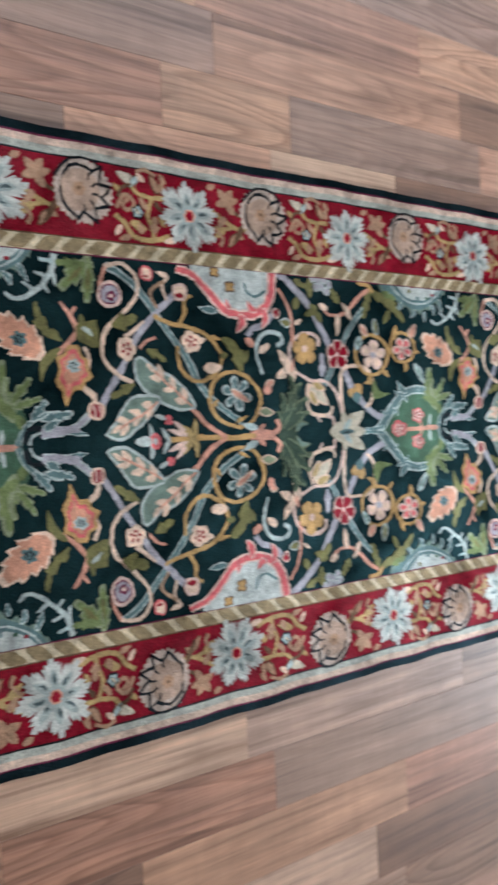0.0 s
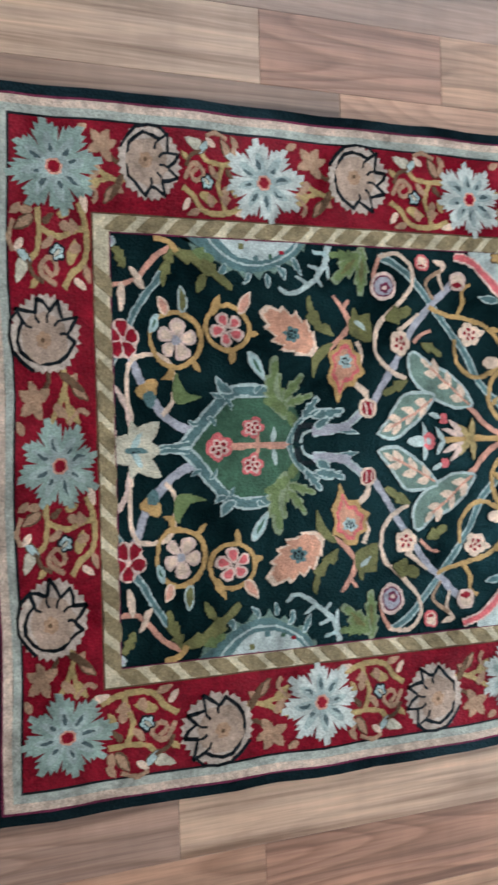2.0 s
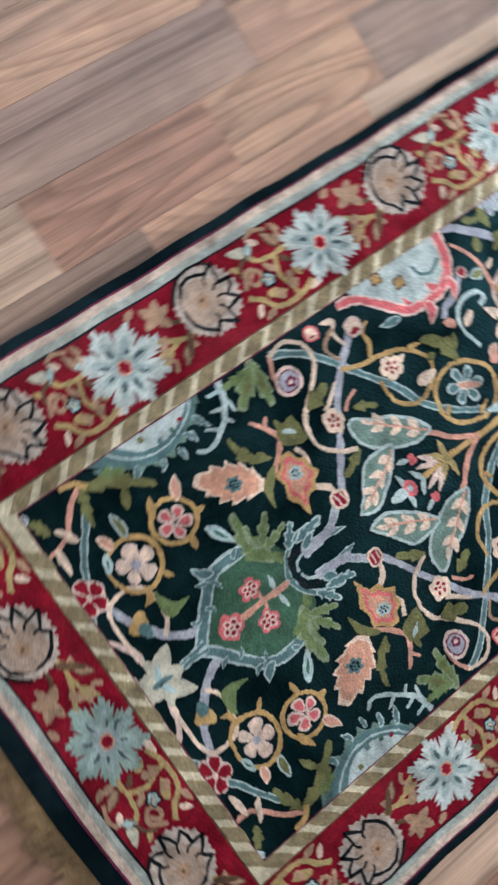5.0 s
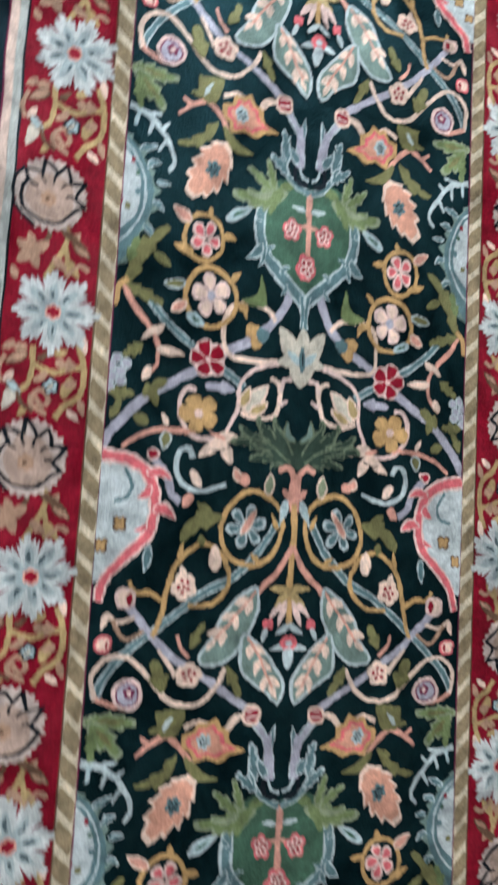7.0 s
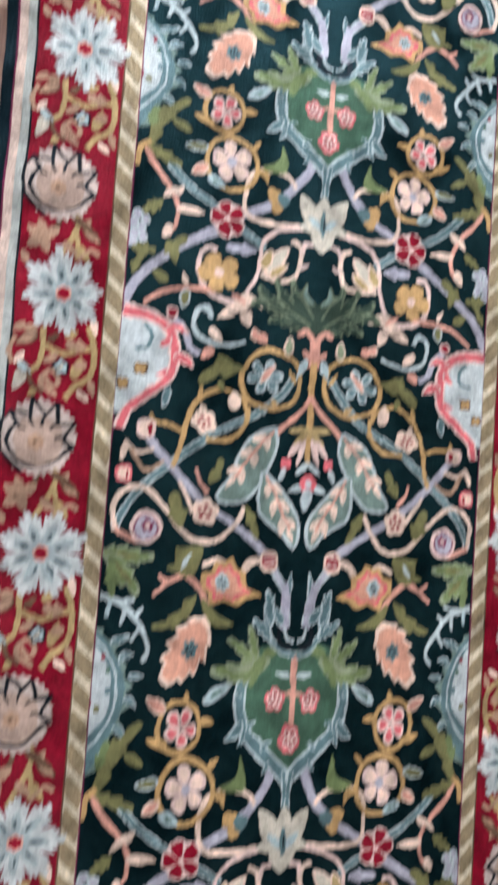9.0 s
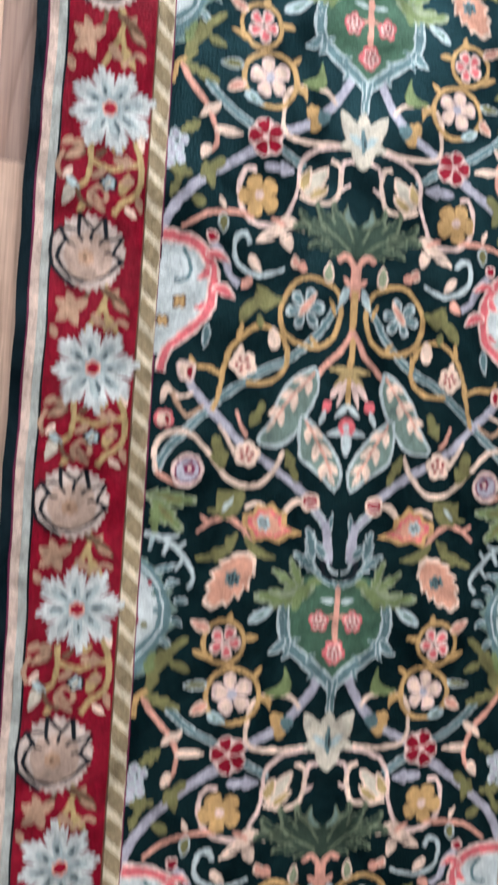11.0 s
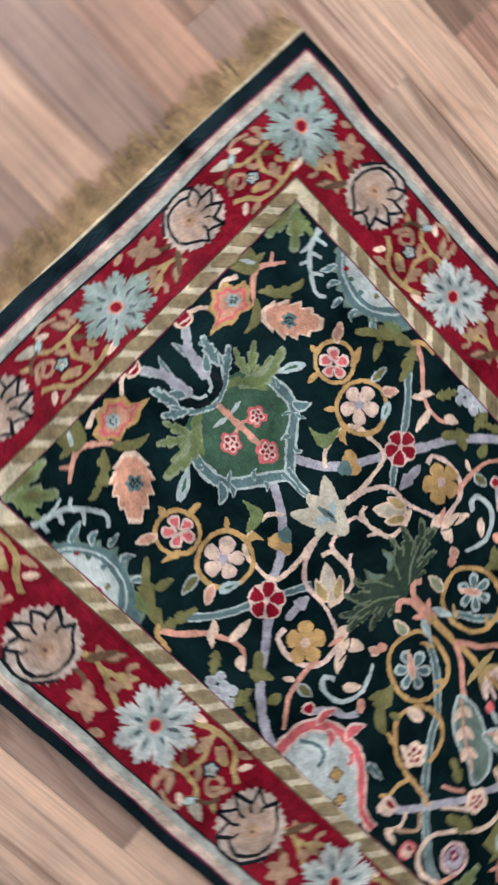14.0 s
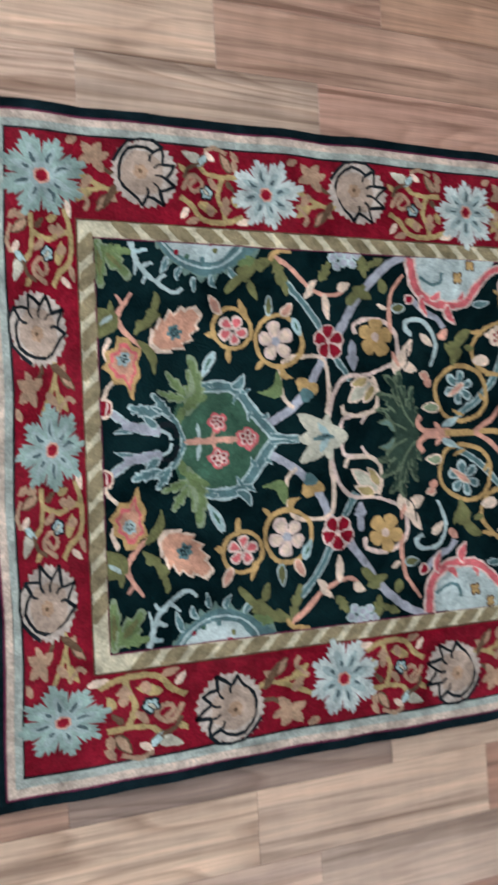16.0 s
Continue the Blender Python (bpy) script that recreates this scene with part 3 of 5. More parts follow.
def field_half():
    vine('vine', 'lilac', [(0, 4.1), (1.9, 2.5), (3.7, 1.6), (6.3, 1.2)], 0.91, edge='pale')
    vine('vine', 'slate', [(22.6, 19.5), (25.2, 16.9), (27.5, 13.5), (28.7, 11.6), (29.6, 9.8), (31.4, 7.2)], 0.91, edge='pale')
    vine('vine', 'lilac', [(29.4, 11.9), (30.8, 14.3), (33.1, 17.6), (35.4, 20.3), (38, 22.3), (40.7, 23.6)], 1.04)
    vine('vine', 'lilac', [(28.2, 11), (27, 8.9), (25.7, 6.6), (23.5, 4.1), (21.2, 2.6), (18.7, 1.4)], 1.04)
    vine('vine', 'slate', [(47, 2.2), (50.4, 4.3), (53.3, 7.1), (55.7, 11.3), (59.5, 16), (62.8, 19.4), (65.3, 21.3), (67.6, 22.3)], 0.91, edge='pale')
    vine('vine', 'lilac', [(55.2, 20.3), (57.6, 18.8), (60.1, 16.4), (63.5, 13), (66.7, 8.2), (70, 3.8)], 0.91)
    vine('vine', 'lilac', [(40.9, 17.8), (42.9, 16), (44.8, 15.3), (45.7, 14.1)], 0.85)
    vine('vine', 'pale', [(40.8, 13), (39.8, 13.5), (39.9, 14.5), (41.4, 15), (43.3, 14.4), (44.3, 11.9), (43.4, 8.8)], 0.67, taper=0.4)
    vine('vine', 'pale', [(3.9, 23.1), (4.6, 20.6), (6.5, 18.5), (8.6, 17.3), (9.8, 18)], 0.67, taper=0.4)
    vine('vine', 'pale', [(4.9, 20.4), (6.3, 20.8)], 0.55, taper=0.4)
    vine('vine', 'ice', [(4.2, 22.1), (5.7, 22.4)], 0.55, taper=0.4)
    vine('vine', 'pale', [(5.6, 19.4), (4.8, 18.4)], 0.49, taper=0.4)
    vine('vine', 'pale', [(6.5, 18.5), (7.9, 19.5)], 0.49, taper=0.5)
    vine('vine', 'pale', [(4.3, 21.2), (4, 19.3)], 0.49, taper=0.5)
    vine('vine', 'peach', [(27.8, 3), (28.2, 6.4), (27.6, 9.5), (25.1, 10.1), (22.5, 9.5), (21.6, 7), (22, 4.8), (23.3, 3.7)], 0.55)
    vine('vine', 'blush', [(27.9, 2), (28.8, 5.4), (30.9, 7.6), (34.4, 7.9), (37.8, 9.2)], 0.55, taper=0.3)
    vine('vine', 'blush', [(38.5, 9.9), (38.3, 12.8), (36.8, 14.4), (34.2, 14.9), (32.4, 14.2), (32.4, 13)], 0.55)
    vine('vine', 'salmon', [(37.6, 12.8), (37.6, 16), (38.2, 18.6), (40, 21.1)], 0.61, taper=0.3)
    vine('vine', 'peach', [(29.9, 3.9), (30.6, 2.7), (33.1, 2.7), (34.8, 3.6), (35.1, 6), (34.6, 7.5)], 0.55)
    vine('vine', 'blush', [(31.3, 2.5), (30, 2.2), (29.8, 1.1)], 0.55)
    vine('vine', 'blush', [(33.1, 2.5), (32.5, 1.5)], 0.49, taper=0.4)
    vine('vine', 'salmon', [(21.4, 22.2), (23.5, 21.1), (25.7, 19.1), (27.9, 17.9), (30, 17.9), (31.6, 18.9)], 0.67, taper=0.4)
    vine('vine', 'salmon', [(1.7, 13.9), (2.7, 12.4), (4.6, 10.9), (6.5, 10.7)], 0.55)
    vine('vine', 'salmon', [(1.4, 13.4), (2.3, 15.5), (3.5, 17.3)], 0.67, taper=0.5)
    vine('vine', 'salmon', [(2.5, 15.8), (1.7, 16.9)], 0.55, taper=0.5)
    vine('vine', 'peach', [(1.1, 6.9), (0.2, 6), (-0.2, 4.9)], 0.49)
    vine('vine', 'peach', [(0.7, 9.1), (0.2, 10.3), (0.8, 11.9)], 0.49)
    vine('vine', 'gold', [(44.7, 2.9), (43.9, 5.6), (45.2, 7.8), (48, 9), (51, 8), (52.1, 5), (50.9, 2.6), (48.1, 1.6), (45.8, 1.9), (44.7, 2.9)], 0.55)
    vine('vine', 'gold', [(52.4, 8.1), (51.1, 8.7), (50.1, 11.3), (52.2, 14), (54.9, 15), (58, 15.5), (60.3, 16.2)], 0.55)
    vine('vine', 'gold', [(52.2, 7.9), (54.5, 7.9), (56.5, 9.7), (56.8, 12.6)], 0.55)
    vine('vine', 'gold', [(56.1, 15.5), (55.4, 16.9), (55.3, 18.6), (54.3, 19.2)], 0.55, taper=0.3)
    vine('vine', 'peach', [(67.8, 22.2), (65.1, 22.6), (63.2, 21.2), (63.1, 18.8), (65.3, 16.5), (68.1, 13.9), (68.6, 10.8), (66.6, 8.7), (64.3, 7.6)], 0.55)
    vine('vine', 'salmon', [(67.7, 22.2), (68.8, 19.7), (68.5, 17.7)], 0.49)
    vine('vine', 'peach', [(57.9, 21.6), (58.9, 20.3), (58.3, 18.5)], 0.49, taper=0.3)
    vine('vine', 'tan', [(58.5, 21), (60.9, 19.3), (59.7, 17.2)], 0.49, taper=0.3)
    vine('vine', 'peach', [(65.1, 13.4), (63.5, 14.3), (61.8, 15.4)], 0.55, taper=0.4)
    vine('vine', 'salmon', [(62.9, 12), (61.8, 12.9), (60.2, 13.5)], 0.49, taper=0.4)
    vine('vine', 'peach', [(71.6, 7.1), (70.3, 6.1), (70.3, 4.4)], 0.49)
    patch('palmette', 'moss', [(8.7, 0.1), (7.9, 1.7), (8.1, 3.9), (9.3, 5.4), (11.4, 6.1), (13.9, 6.2), (15.9, 5.5), (17.7, 3.8), (19.1, 1.7), (20.7, 0)])
    vine('scroll', 'slate', [(10, 5.7), (11.7, 6.3), (14.2, 6.3), (16.2, 5.5), (18, 3.4), (19.4, 1.5), (20.7, 0.1)], 1.45, edge='pale')
    leaf('leaf', 'slate', (15.3, 5.9), (17, 7.9), 1.2, edge='pale', bend=0.12)
    leaf('leaf', 'slate', (16.2, 5.5), (17.7, 6.2), 0.61, edge='pale', bend=0.12)
    leaf('leaf', 'slate', (12.9, 6.2), (11.9, 6.9), 0.61, edge='pale', bend=0.12)
    leaf('leaf', 'slate', (16.1, 5.4), (15.3, 4.2), 0.55, edge='pale', bend=0.12)
    leaf('leaf', 'slate', (18, 3.4), (17.2, 2.2), 0.55, edge='pale', bend=0.12)
    leaf('leaf', 'slate', (18.9, 2.5), (20, 3.1), 0.55, edge='pale', bend=0.12)
    leaf('leaf', 'sage', (9.5, 3), (10.4, 10.1), 2.44, edge='sagepale', bend=0.1, saw=3, vein='sagepale')
    leaf('leaf', 'sage', (9.6, 5), (7.4, 8.1), 1.34, edge='sagepale', saw=2)
    leaf('leaf', 'sage', (9.5, 4.6), (6.2, 5.8), 1.34, edge='sagepale', saw=2)
    leaf('leaf', 'sage', (9.1, 3.9), (12, 5.3), 1.46, saw=1)
    leaf('leaf', 'sage', (9, 3.9), (8.4, 1.8), 1.10)
    vine('stem', 'salmon', [(9.1, 0.1), (12, 0.1), (16.2, 0.1)], 0.49)
    vine('vine', 'salmon', [(12.6, 0.1), (12.8, 1.1), (13.1, 2)], 0.43)
    leaf('leaf', 'pale', (11, 0.4), (10.8, 2.2), 0.55)
    bloom('flower', 'blush', (13.3, 2.1), 1.3, 5, depth=0.4, edge='rose', dots='crimson')
    bloom('flower', 'blush', (16.9, 0.1), 1.4, 5, depth=0.4, edge='rose', dots='crimson')
    vine('cup', 'slate', [(3.1, 3.5), (5.4, 3.8), (7.6, 2.8), (8.8, 1.1), (9.1, 0.1)], 0.73, edge='pale')
    leaf('leaf', 'slate', (7.4, 2.8), (5.6, 5.5), 1.34, edge='pale', saw=2)
    leaf('leaf', 'slate', (6.3, 3.1), (2.7, 4), 1.46, edge='pale', saw=2)
    leaf('leaf', 'slate', (5, 2), (0.9, 1.1), 0.91, edge='pale')
    vine('vine', 'lilac', [(2, 2), (4.2, 1.6), (6.4, 1.4)], 1.04)
    leaf('leaf', 'slate', (6, 1.7), (4.4, 3), 1.10, edge='pale')
    vine('vine', 'ink', [(6.3, 2), (7.9, 1.9), (8.4, 0.4)], 0.55)
    vine('vine', 'pale', [(6.4, 1.4), (7.4, 1), (7.7, 0.2)], 0.30)
    bloom('node', 'crimson', (-0.2, 4), 1.16, 4, depth=0.12, edge='peach')
    vine('vine', 'blush', [(-0.6, 4.6), (-0.8, 3.4)], 0.24)
    vine('vine', 'blush', [(0.2, 4.6), (-0, 3.3)], 0.24)
    leaf('leaf', 'sage', (-0.1, 23.4), (0.1, 17.4), 2.0, edge='sagepale', saw=3, vein='olive')
    leaf('leaf', 'sage', (0, 22.7), (3.5, 18.9), 2.3, edge='sagepale', saw=2, vein='olive')
    leaf('leaf', 'sage', (0.6, 22.1), (3.9, 22), 1.46, saw=2)
    patch('calyx', 'olive', [(-1, 15.2), (-1.1, 12), (0.4, 12.2), (1.7, 12.9), (1.8, 14.5), (0.7, 15.1), (-1, 15.2)])
    leaf('leaf', 'olive', (1.1, 13.7), (1.1, 16.1), 0.79)
    leaf('leaf', 'pale', (1.1, 14.4), (-0.3, 13.3), 0.61)
    leaf('leaf', 'olive', (3.7, 12.4), (6.4, 17.3), 1.46, bend=0.15, saw=2)
    leaf('leaf', 'olive', (4, 11.6), (6.1, 7.7), 1.10, bend=-0.15)
    leaf('leaf', 'olive', (4, 13.5), (5.8, 13.4), 0.85)
    patch('flower_leaf', 'gold', [(2.9, 11.9), (1.6, 12), (1.3, 10.8), (0.3, 10.3), (0.4, 9.2), (-0.1, 8.4), (0.9, 7.7), (1.2, 6.7), (2.5, 6.6), (3.4, 4.7), (3.7, 6.4), (4.4, 7.6), (4, 9.1), (4.4, 10.6), (3.4, 11), (2.9, 11.9)])
    patch('flower_leaf', 'rose', [(2.7, 11.4), (1.8, 11.4), (1.6, 10.5), (0.8, 10.1), (0.9, 9.3), (0.5, 8.6), (1.2, 8), (1.5, 7.3), (2.4, 7.2), (3.1, 5.7), (3.4, 7.1), (3.9, 8), (3.7, 9.1), (4, 10.3), (3.2, 10.6), (2.7, 11.4)])
    patch('flower_leaf', 'apricot', [(2.7, 10.8), (2, 10.9), (1.8, 10.2), (1.2, 9.9), (1.2, 9.2), (0.9, 8.7), (1.5, 8.3), (1.7, 7.7), (2.4, 7.7), (3, 6.5), (3.2, 7.6), (3.6, 8.2), (3.4, 9.1), (3.6, 10), (3.1, 10.3), (2.7, 10.8)])
    bloom('flower', 'ice', (2.3, 9.5), 0.91, 6, depth=0.4, dots='ink')
    leaf('flower_leaf', 'apricot', (5.9, 10.7), (11.7, 15.6), 4.51, edge='peach', saw=4)
    bloom('flower', 'slate', (8.5, 12.7), 0.98, 6, depth=0.5, dots='ink')
    patch('palmette', 'slate', [(6.6, 23.8), (7.7, 22.1), (9.6, 20.7), (12, 19.6), (14.4, 20), (17.4, 21.5), (19.7, 23.2), (20.7, 24.2)], edge='greyleaf', width=0.24, saw=7)
    patch('palmette', 'frost', [(7.6, 23.9), (9.1, 22.3), (11.5, 21.2), (14.3, 21.4), (15.9, 22.8), (17.1, 24.3)])
    patch('palmette', 'salmon', [(5.4, 24), (6, 23.4), (9.6, 23.9), (12.6, 23.9), (13.2, 24.4)])
    bloom('dot', 'crimson', (13.5, 23.6), 0.43, 4, depth=0.2)
    bloom('dot', 'crimson', (9.3, 22.2), 0.30, 4, depth=0.35)
    bloom('dot', 'moss', (10.5, 21.7), 0.30, 4, depth=0.35)
    bloom('dot', 'slate', (12.3, 21.4), 0.37, 4, depth=0.35)
    bloom('dot', 'olive', (14, 22.6), 0.37, 4, depth=0.35)
    leaf('leaf', 'slate', (8.1, 21.7), (7.3, 19.5), 0.73, edge='pale')
    leaf('leaf', 'slate', (9.8, 20.6), (9.2, 18.9), 0.7, edge='pale', bend=0.15)
    leaf('leaf', 'slate', (13.2, 19.7), (13.9, 18.2), 0.7, edge='pale', bend=0.15)
    leaf('leaf', 'slate', (15.6, 20.6), (17.0, 19.2), 0.75, edge='pale', bend=0.15)
    leaf('leaf', 'slate', (17.8, 21.9), (19.4, 20.8), 0.75, edge='pale', bend=0.15)
    vine('scroll', 'pale', [(7.2, 23.8), (8.6, 22.1), (10.6, 20.9), (12.6, 20.5), (14.8, 21.0), (16.8, 22.4), (17.8, 23.9)], 0.26)
    leaf('leaf', 'slate', (11.1, 19.4), (11.1, 17.7), 0.61, edge='pale')
    ring('vine', 'gold', (15.7, 13.3), 2.44, 0.43)
    petals('flower', 'rose', (15.7, 13.1), 1.89, edge='blush')
    leaf('leaf', 'ice', (13.4, 10.6), (11.7, 7.5), 1.22, edge='pale', vein='moss')
    leaf('leaf', 'salmon', (14.3, 15), (13.1, 17.3), 1.22, edge='peach')
    leaf('leaf', 'gold', (13.3, 12.7), (12.4, 12.6), 0.73)
    leaf('leaf', 'gold', (15.1, 10.9), (15.2, 9.2), 0.73)
    leaf('leaf', 'gold', (17.5, 14.5), (16.7, 16.9), 0.85)
    ring('vine', 'gold', (21.7, 11.9), 3.11, 0.49)
    petals('flower', 'peach', (21.4, 11.9), 2.32, edge='blush', eye='lilac')
    leaf('leaf', 'olive', (20.5, 15), (20.7, 17.7), 1.10, edge='pale')
    leaf('leaf', 'salmon', (22.5, 14.8), (23.6, 16.7), 1.34, edge='peach')
    leaf('leaf', 'ice', (23.7, 14.7), (24.7, 12.6), 1.10, vein='moss')
    leaf('leaf', 'gold', (22, 9), (23.4, 7.4), 0.85, bend=0.3)
    leaf('leaf', 'sage', (21.5, 8), (18.6, 5.7), 1.59, bend=-0.4)
    leaf('leaf', 'gold', (19.5, 9.5), (18.6, 8.5), 0.61)
    leaf('leaf', 'olive', (21.7, 22), (15.2, 17.4), 1.83, bend=0.1, saw=2)
    leaf('leaf', 'olive', (21.6, 21.8), (23.1, 17.7), 1.59, saw=2)
    leaf('leaf', 'olive', (18.1, 19.2), (19, 17.1), 0.98)
    vine('vine', 'gold', [(24, 23.1), (21.9, 22.8), (21, 21.7)], 0.55)
    leaf('leaf', 'sage', (19.2, 21.9), (16.8, 21), 1.34, saw=1)
    leaf('bud', 'peach', (26.5, 18.5), (25.4, 17.4), 0.85)
    leaf('bud', 'peach', (28.2, 18), (28.5, 14.8), 0.98)
    leaf('bud', 'peach', (30.3, 18.6), (32, 19.4), 1.10)
    leaf('bud', 'peach', (25.7, 18.3), (27.2, 19.8), 0.73)
    bloom('bud', 'gold', (24.6, 6.6), 0.91, 3, depth=0.35)
    bloom('bud', 'gold', (26, 6.1), 0.79, 3, depth=0.35)
    bloom('bud', 'slate', (25, 5.3), 0.91, 3, depth=0.35)
    vine('stem', 'slate', [(20, 0.4), (22.3, 0.2), (23.7, 0.2)], 0.67, edge='pale')
    leaf('petal', 'ivory', (28.1, 0.1), (23.8, 3), 2.32)
    leaf('petal', 'ivory', (27.2, 0.1), (27.9, 3), 1.59)
    leaf('petal', 'ivory', (26.9, 0), (30.7, 0.1), 3.05)
    leaf('petal', 'ivory', (28.1, 0.1), (23.7, 0.1), 2.07)
    leaf('petal', 'ice', (27.7, 0.1), (26.4, 1.9), 0.98)
    leaf('petal', 'slate', (28.7, 0.1), (25.5, 0.1), 0.55, vein='ink')
    five('red_flower', 'crimson', 'blush', (28.5, 11.9), 2.26)
    leaf('tulip', 'ivory', (34.4, 7.1), (30.8, 4.2), 2.07, edge='peach')
    leaf('tulip', 'straw', (34, 7.4), (31.3, 6.4), 1.46, edge='peach')
    leaf('tulip', 'straw', (34.7, 6.4), (33, 4.1), 1.34, edge='peach')
    petals('flower', 'gold', (35.3, 12.5), 2.38, eye='blush', wide=0.95)
    leaf('leaf', 'lilac', (31.9, 8.4), (31.8, 12.1), 1.59, saw=1)
    bloom('berry', 'lilac', (29.8, 22.5), 0.61, 6, depth=0.1, edge='pale')
    bloom('berry', 'lilac', (30.3, 21.5), 0.61, 6, depth=0.1, edge='pale')
    bloom('berry', 'lilac', (30.8, 23), 0.61, 6, depth=0.1, edge='pale')
    bloom('berry', 'lilac', (31.3, 22), 0.61, 6, depth=0.1, edge='pale')
    bloom('berry', 'lilac', (32, 22.8), 0.61, 6, depth=0.1, edge='pale')
    bloom('berry', 'lilac', (32.4, 21.8), 0.61, 6, depth=0.1, edge='pale')
    bloom('berry', 'lilac', (33.1, 23), 0.61, 6, depth=0.1, edge='pale')
    leaf('leaf', 'olive', (27.8, 19.7), (29.4, 21.9), 1.46, saw=2)
    leaf('leaf', 'olive', (33.7, 22.9), (33.9, 20.2), 1.59, saw=2)
    leaf('leaf', 'olive', (34, 19.2), (31.6, 16.8), 1.83, saw=1)
    leaf('leaf', 'olive', (33.4, 18.3), (35, 17.7), 0.98)
    leaf('leaf', 'olive', (36.8, 22.7), (34.4, 21.7), 1.10, saw=1)
    leaf('leaf', 'olive', (37, 18.5), (36.3, 20.3), 1.22)
    leaf('leaf', 'olive', (37.9, 16.3), (40, 16.5), 1.34, edge='pale')
    leaf('leaf', 'peach', (37.2, 16.3), (35.8, 16.9), 0.61)
    leaf('lily', 'peach', (38.8, 10.6), (38.7, 6.8), 1.46, bend=0.2)
    leaf('lily', 'peach', (38.8, 9.6), (40.6, 12.3), 1.34)
    leaf('lily', 'peach', (38.9, 9.3), (41.3, 8.3), 1.46)
    vine('vein', 'ink', [(39.8, 11.1), (39.7, 9.3), (38.4, 7.6)], 0.18)
    leaf('leaf', 'salmon', (38.4, 8.9), (37.6, 10.9), 0.61)
    leaf('acanthus', 'fern', (40.9, 0.6), (41.0, 3.6), 1.2, edge='fernpale', bend=-0.1, saw=2)
    leaf('acanthus', 'fern', (40.3, 1.6), (40.4, 6.2), 1.5, edge='fernpale', bend=-0.12, saw=2)
    leaf('acanthus', 'fern', (39.6, 2.2), (38.4, 8.4), 2.0, edge='fernpale', bend=-0.1, saw=2)
    leaf('acanthus', 'fern', (39.2, 2.4), (36.2, 7.6), 1.7, edge='fernpale', bend=0.08, saw=2)
    leaf('acanthus', 'fern', (38.9, 1.8), (34.9, 5.4), 1.7, edge='fernpale', bend=0.1, saw=2)
    leaf('acanthus', 'fern', (38.8, 1.0), (34.6, 3.2), 1.6, edge='fernpale', bend=0.14, saw=2)
    patch('acanthus', 'fern', [(41.2, 0), (40.6, 1.6), (39.9, 3.0), (38.8, 3.8), (37.6, 3.2), (37.0, 1.8), (37.0, 0.8), (37.6, 0)])
    vine('acanthus_vein', 'fernpale', [(40.4, 0.9), (38.8, 3.0), (38.0, 5.2), (37.5, 7.4)], 0.3, taper=0.4)
    vine('acanthus_vein', 'fernpale', [(39.2, 0.6), (37.2, 1.7), (35.9, 3.0), (34.9, 3.1)], 0.3, taper=0.4)
    vine('acanthus_vein', 'fernpale', [(38.4, 4.2), (36.8, 5.0), (35.3, 5.0)], 0.26, taper=0.4)
    leaf('acanthus', 'greyleaf', (37.6, 0.4), (35.0, 1.6), 0.95, edge='fernpale', bend=0.25)
    vine('root', 'salmon', [(44, 0), (42.2, 0.2), (40.9, 1.3), (41.4, 2.4)], 0.67)
    vine('trunk', 'salmon', [(41.8, 0), (45.7, 0)], 1.28)
    vine('trunk', 'gold', [(45, 0), (49.5, -0), (55.4, -0), (58.7, -0)], 0.79, taper=0.3)
    leaf('leaf', 'salmon', (44.4, 0.4), (43.5, 1.6), 0.73)
    leaf('leaf', 'ice', (44.6, 0.9), (47.1, 1.9), 0.98, edge='pale')
    leaf('bud', 'salmon', (43, 7.3), (41.6, 7.8), 1.22, edge='peach')
    leaf('bud', 'salmon', (43, 6.1), (42.4, 7.5), 1.22)
    leaf('bud', 'sagepale', (44.3, 3.4), (41.7, 3.4), 1.34, edge='peach')
    petals('flower', 'slate', (47.7, 6.1), 2.32, edge='pale', n=6, wide=0.6)
    leaf('leaf', 'salmon', (48.5, 6.7), (45.8, 4.8), 0.98, edge='peach')
    leaf('leaf', 'olive', (46.8, 9), (49.9, 13.9), 2.32, bend=-0.15, saw=1)
    leaf('leaf', 'olive', (47.2, 10.1), (45.6, 12), 1.22)
    leaf('leaf', 'olive', (49, 11.5), (50.4, 11.3), 0.85)
    leaf('leaf', 'gold', (48, 2.2), (46.3, 3), 0.49)
    leaf('leaf', 'gold', (51.8, 4.3), (50.9, 5.3), 0.55)
    leaf('leaf', 'gold', (51.9, 13.8), (50, 13.5), 0.55)
    bloom('flower', 'peach', (54.6, 13), 1.59, 5, depth=0.3, edge='peach', dots='crimson')
    leaf('leaf', 'peach', (53.8, 13), (52.4, 13.4), 0.73)
    leaf('bud', 'peach', (52.7, 9.6), (50.1, 9.7), 1.59)
    patch('palmette', 'frost', [(41.3, 23.3), (41.4, 20.6), (42.8, 18.2), (45.9, 17.3), (49.2, 17.8), (51.9, 20.3), (54, 22.1), (54.5, 23.4)])
    vine('scroll', 'rose', [(41.1, 23.2), (41.6, 20), (43, 17.9), (45.9, 17.1), (49.3, 17.6), (51.7, 19.9), (53.9, 21.9), (56.4, 22.6)], 1.75, edge='blush', taper=0.35)
    leaf('leaf', 'rose', (42.7, 18.2), (43.3, 15.4), 1.10, edge='blush', bend=0.15)
    leaf('leaf', 'rose', (46.5, 17.3), (47.5, 14.5), 1.46, edge='blush', bend=0.15)
    leaf('leaf', 'rose', (44, 17.6), (45.6, 19), 1.10, edge='blush', bend=0.15)
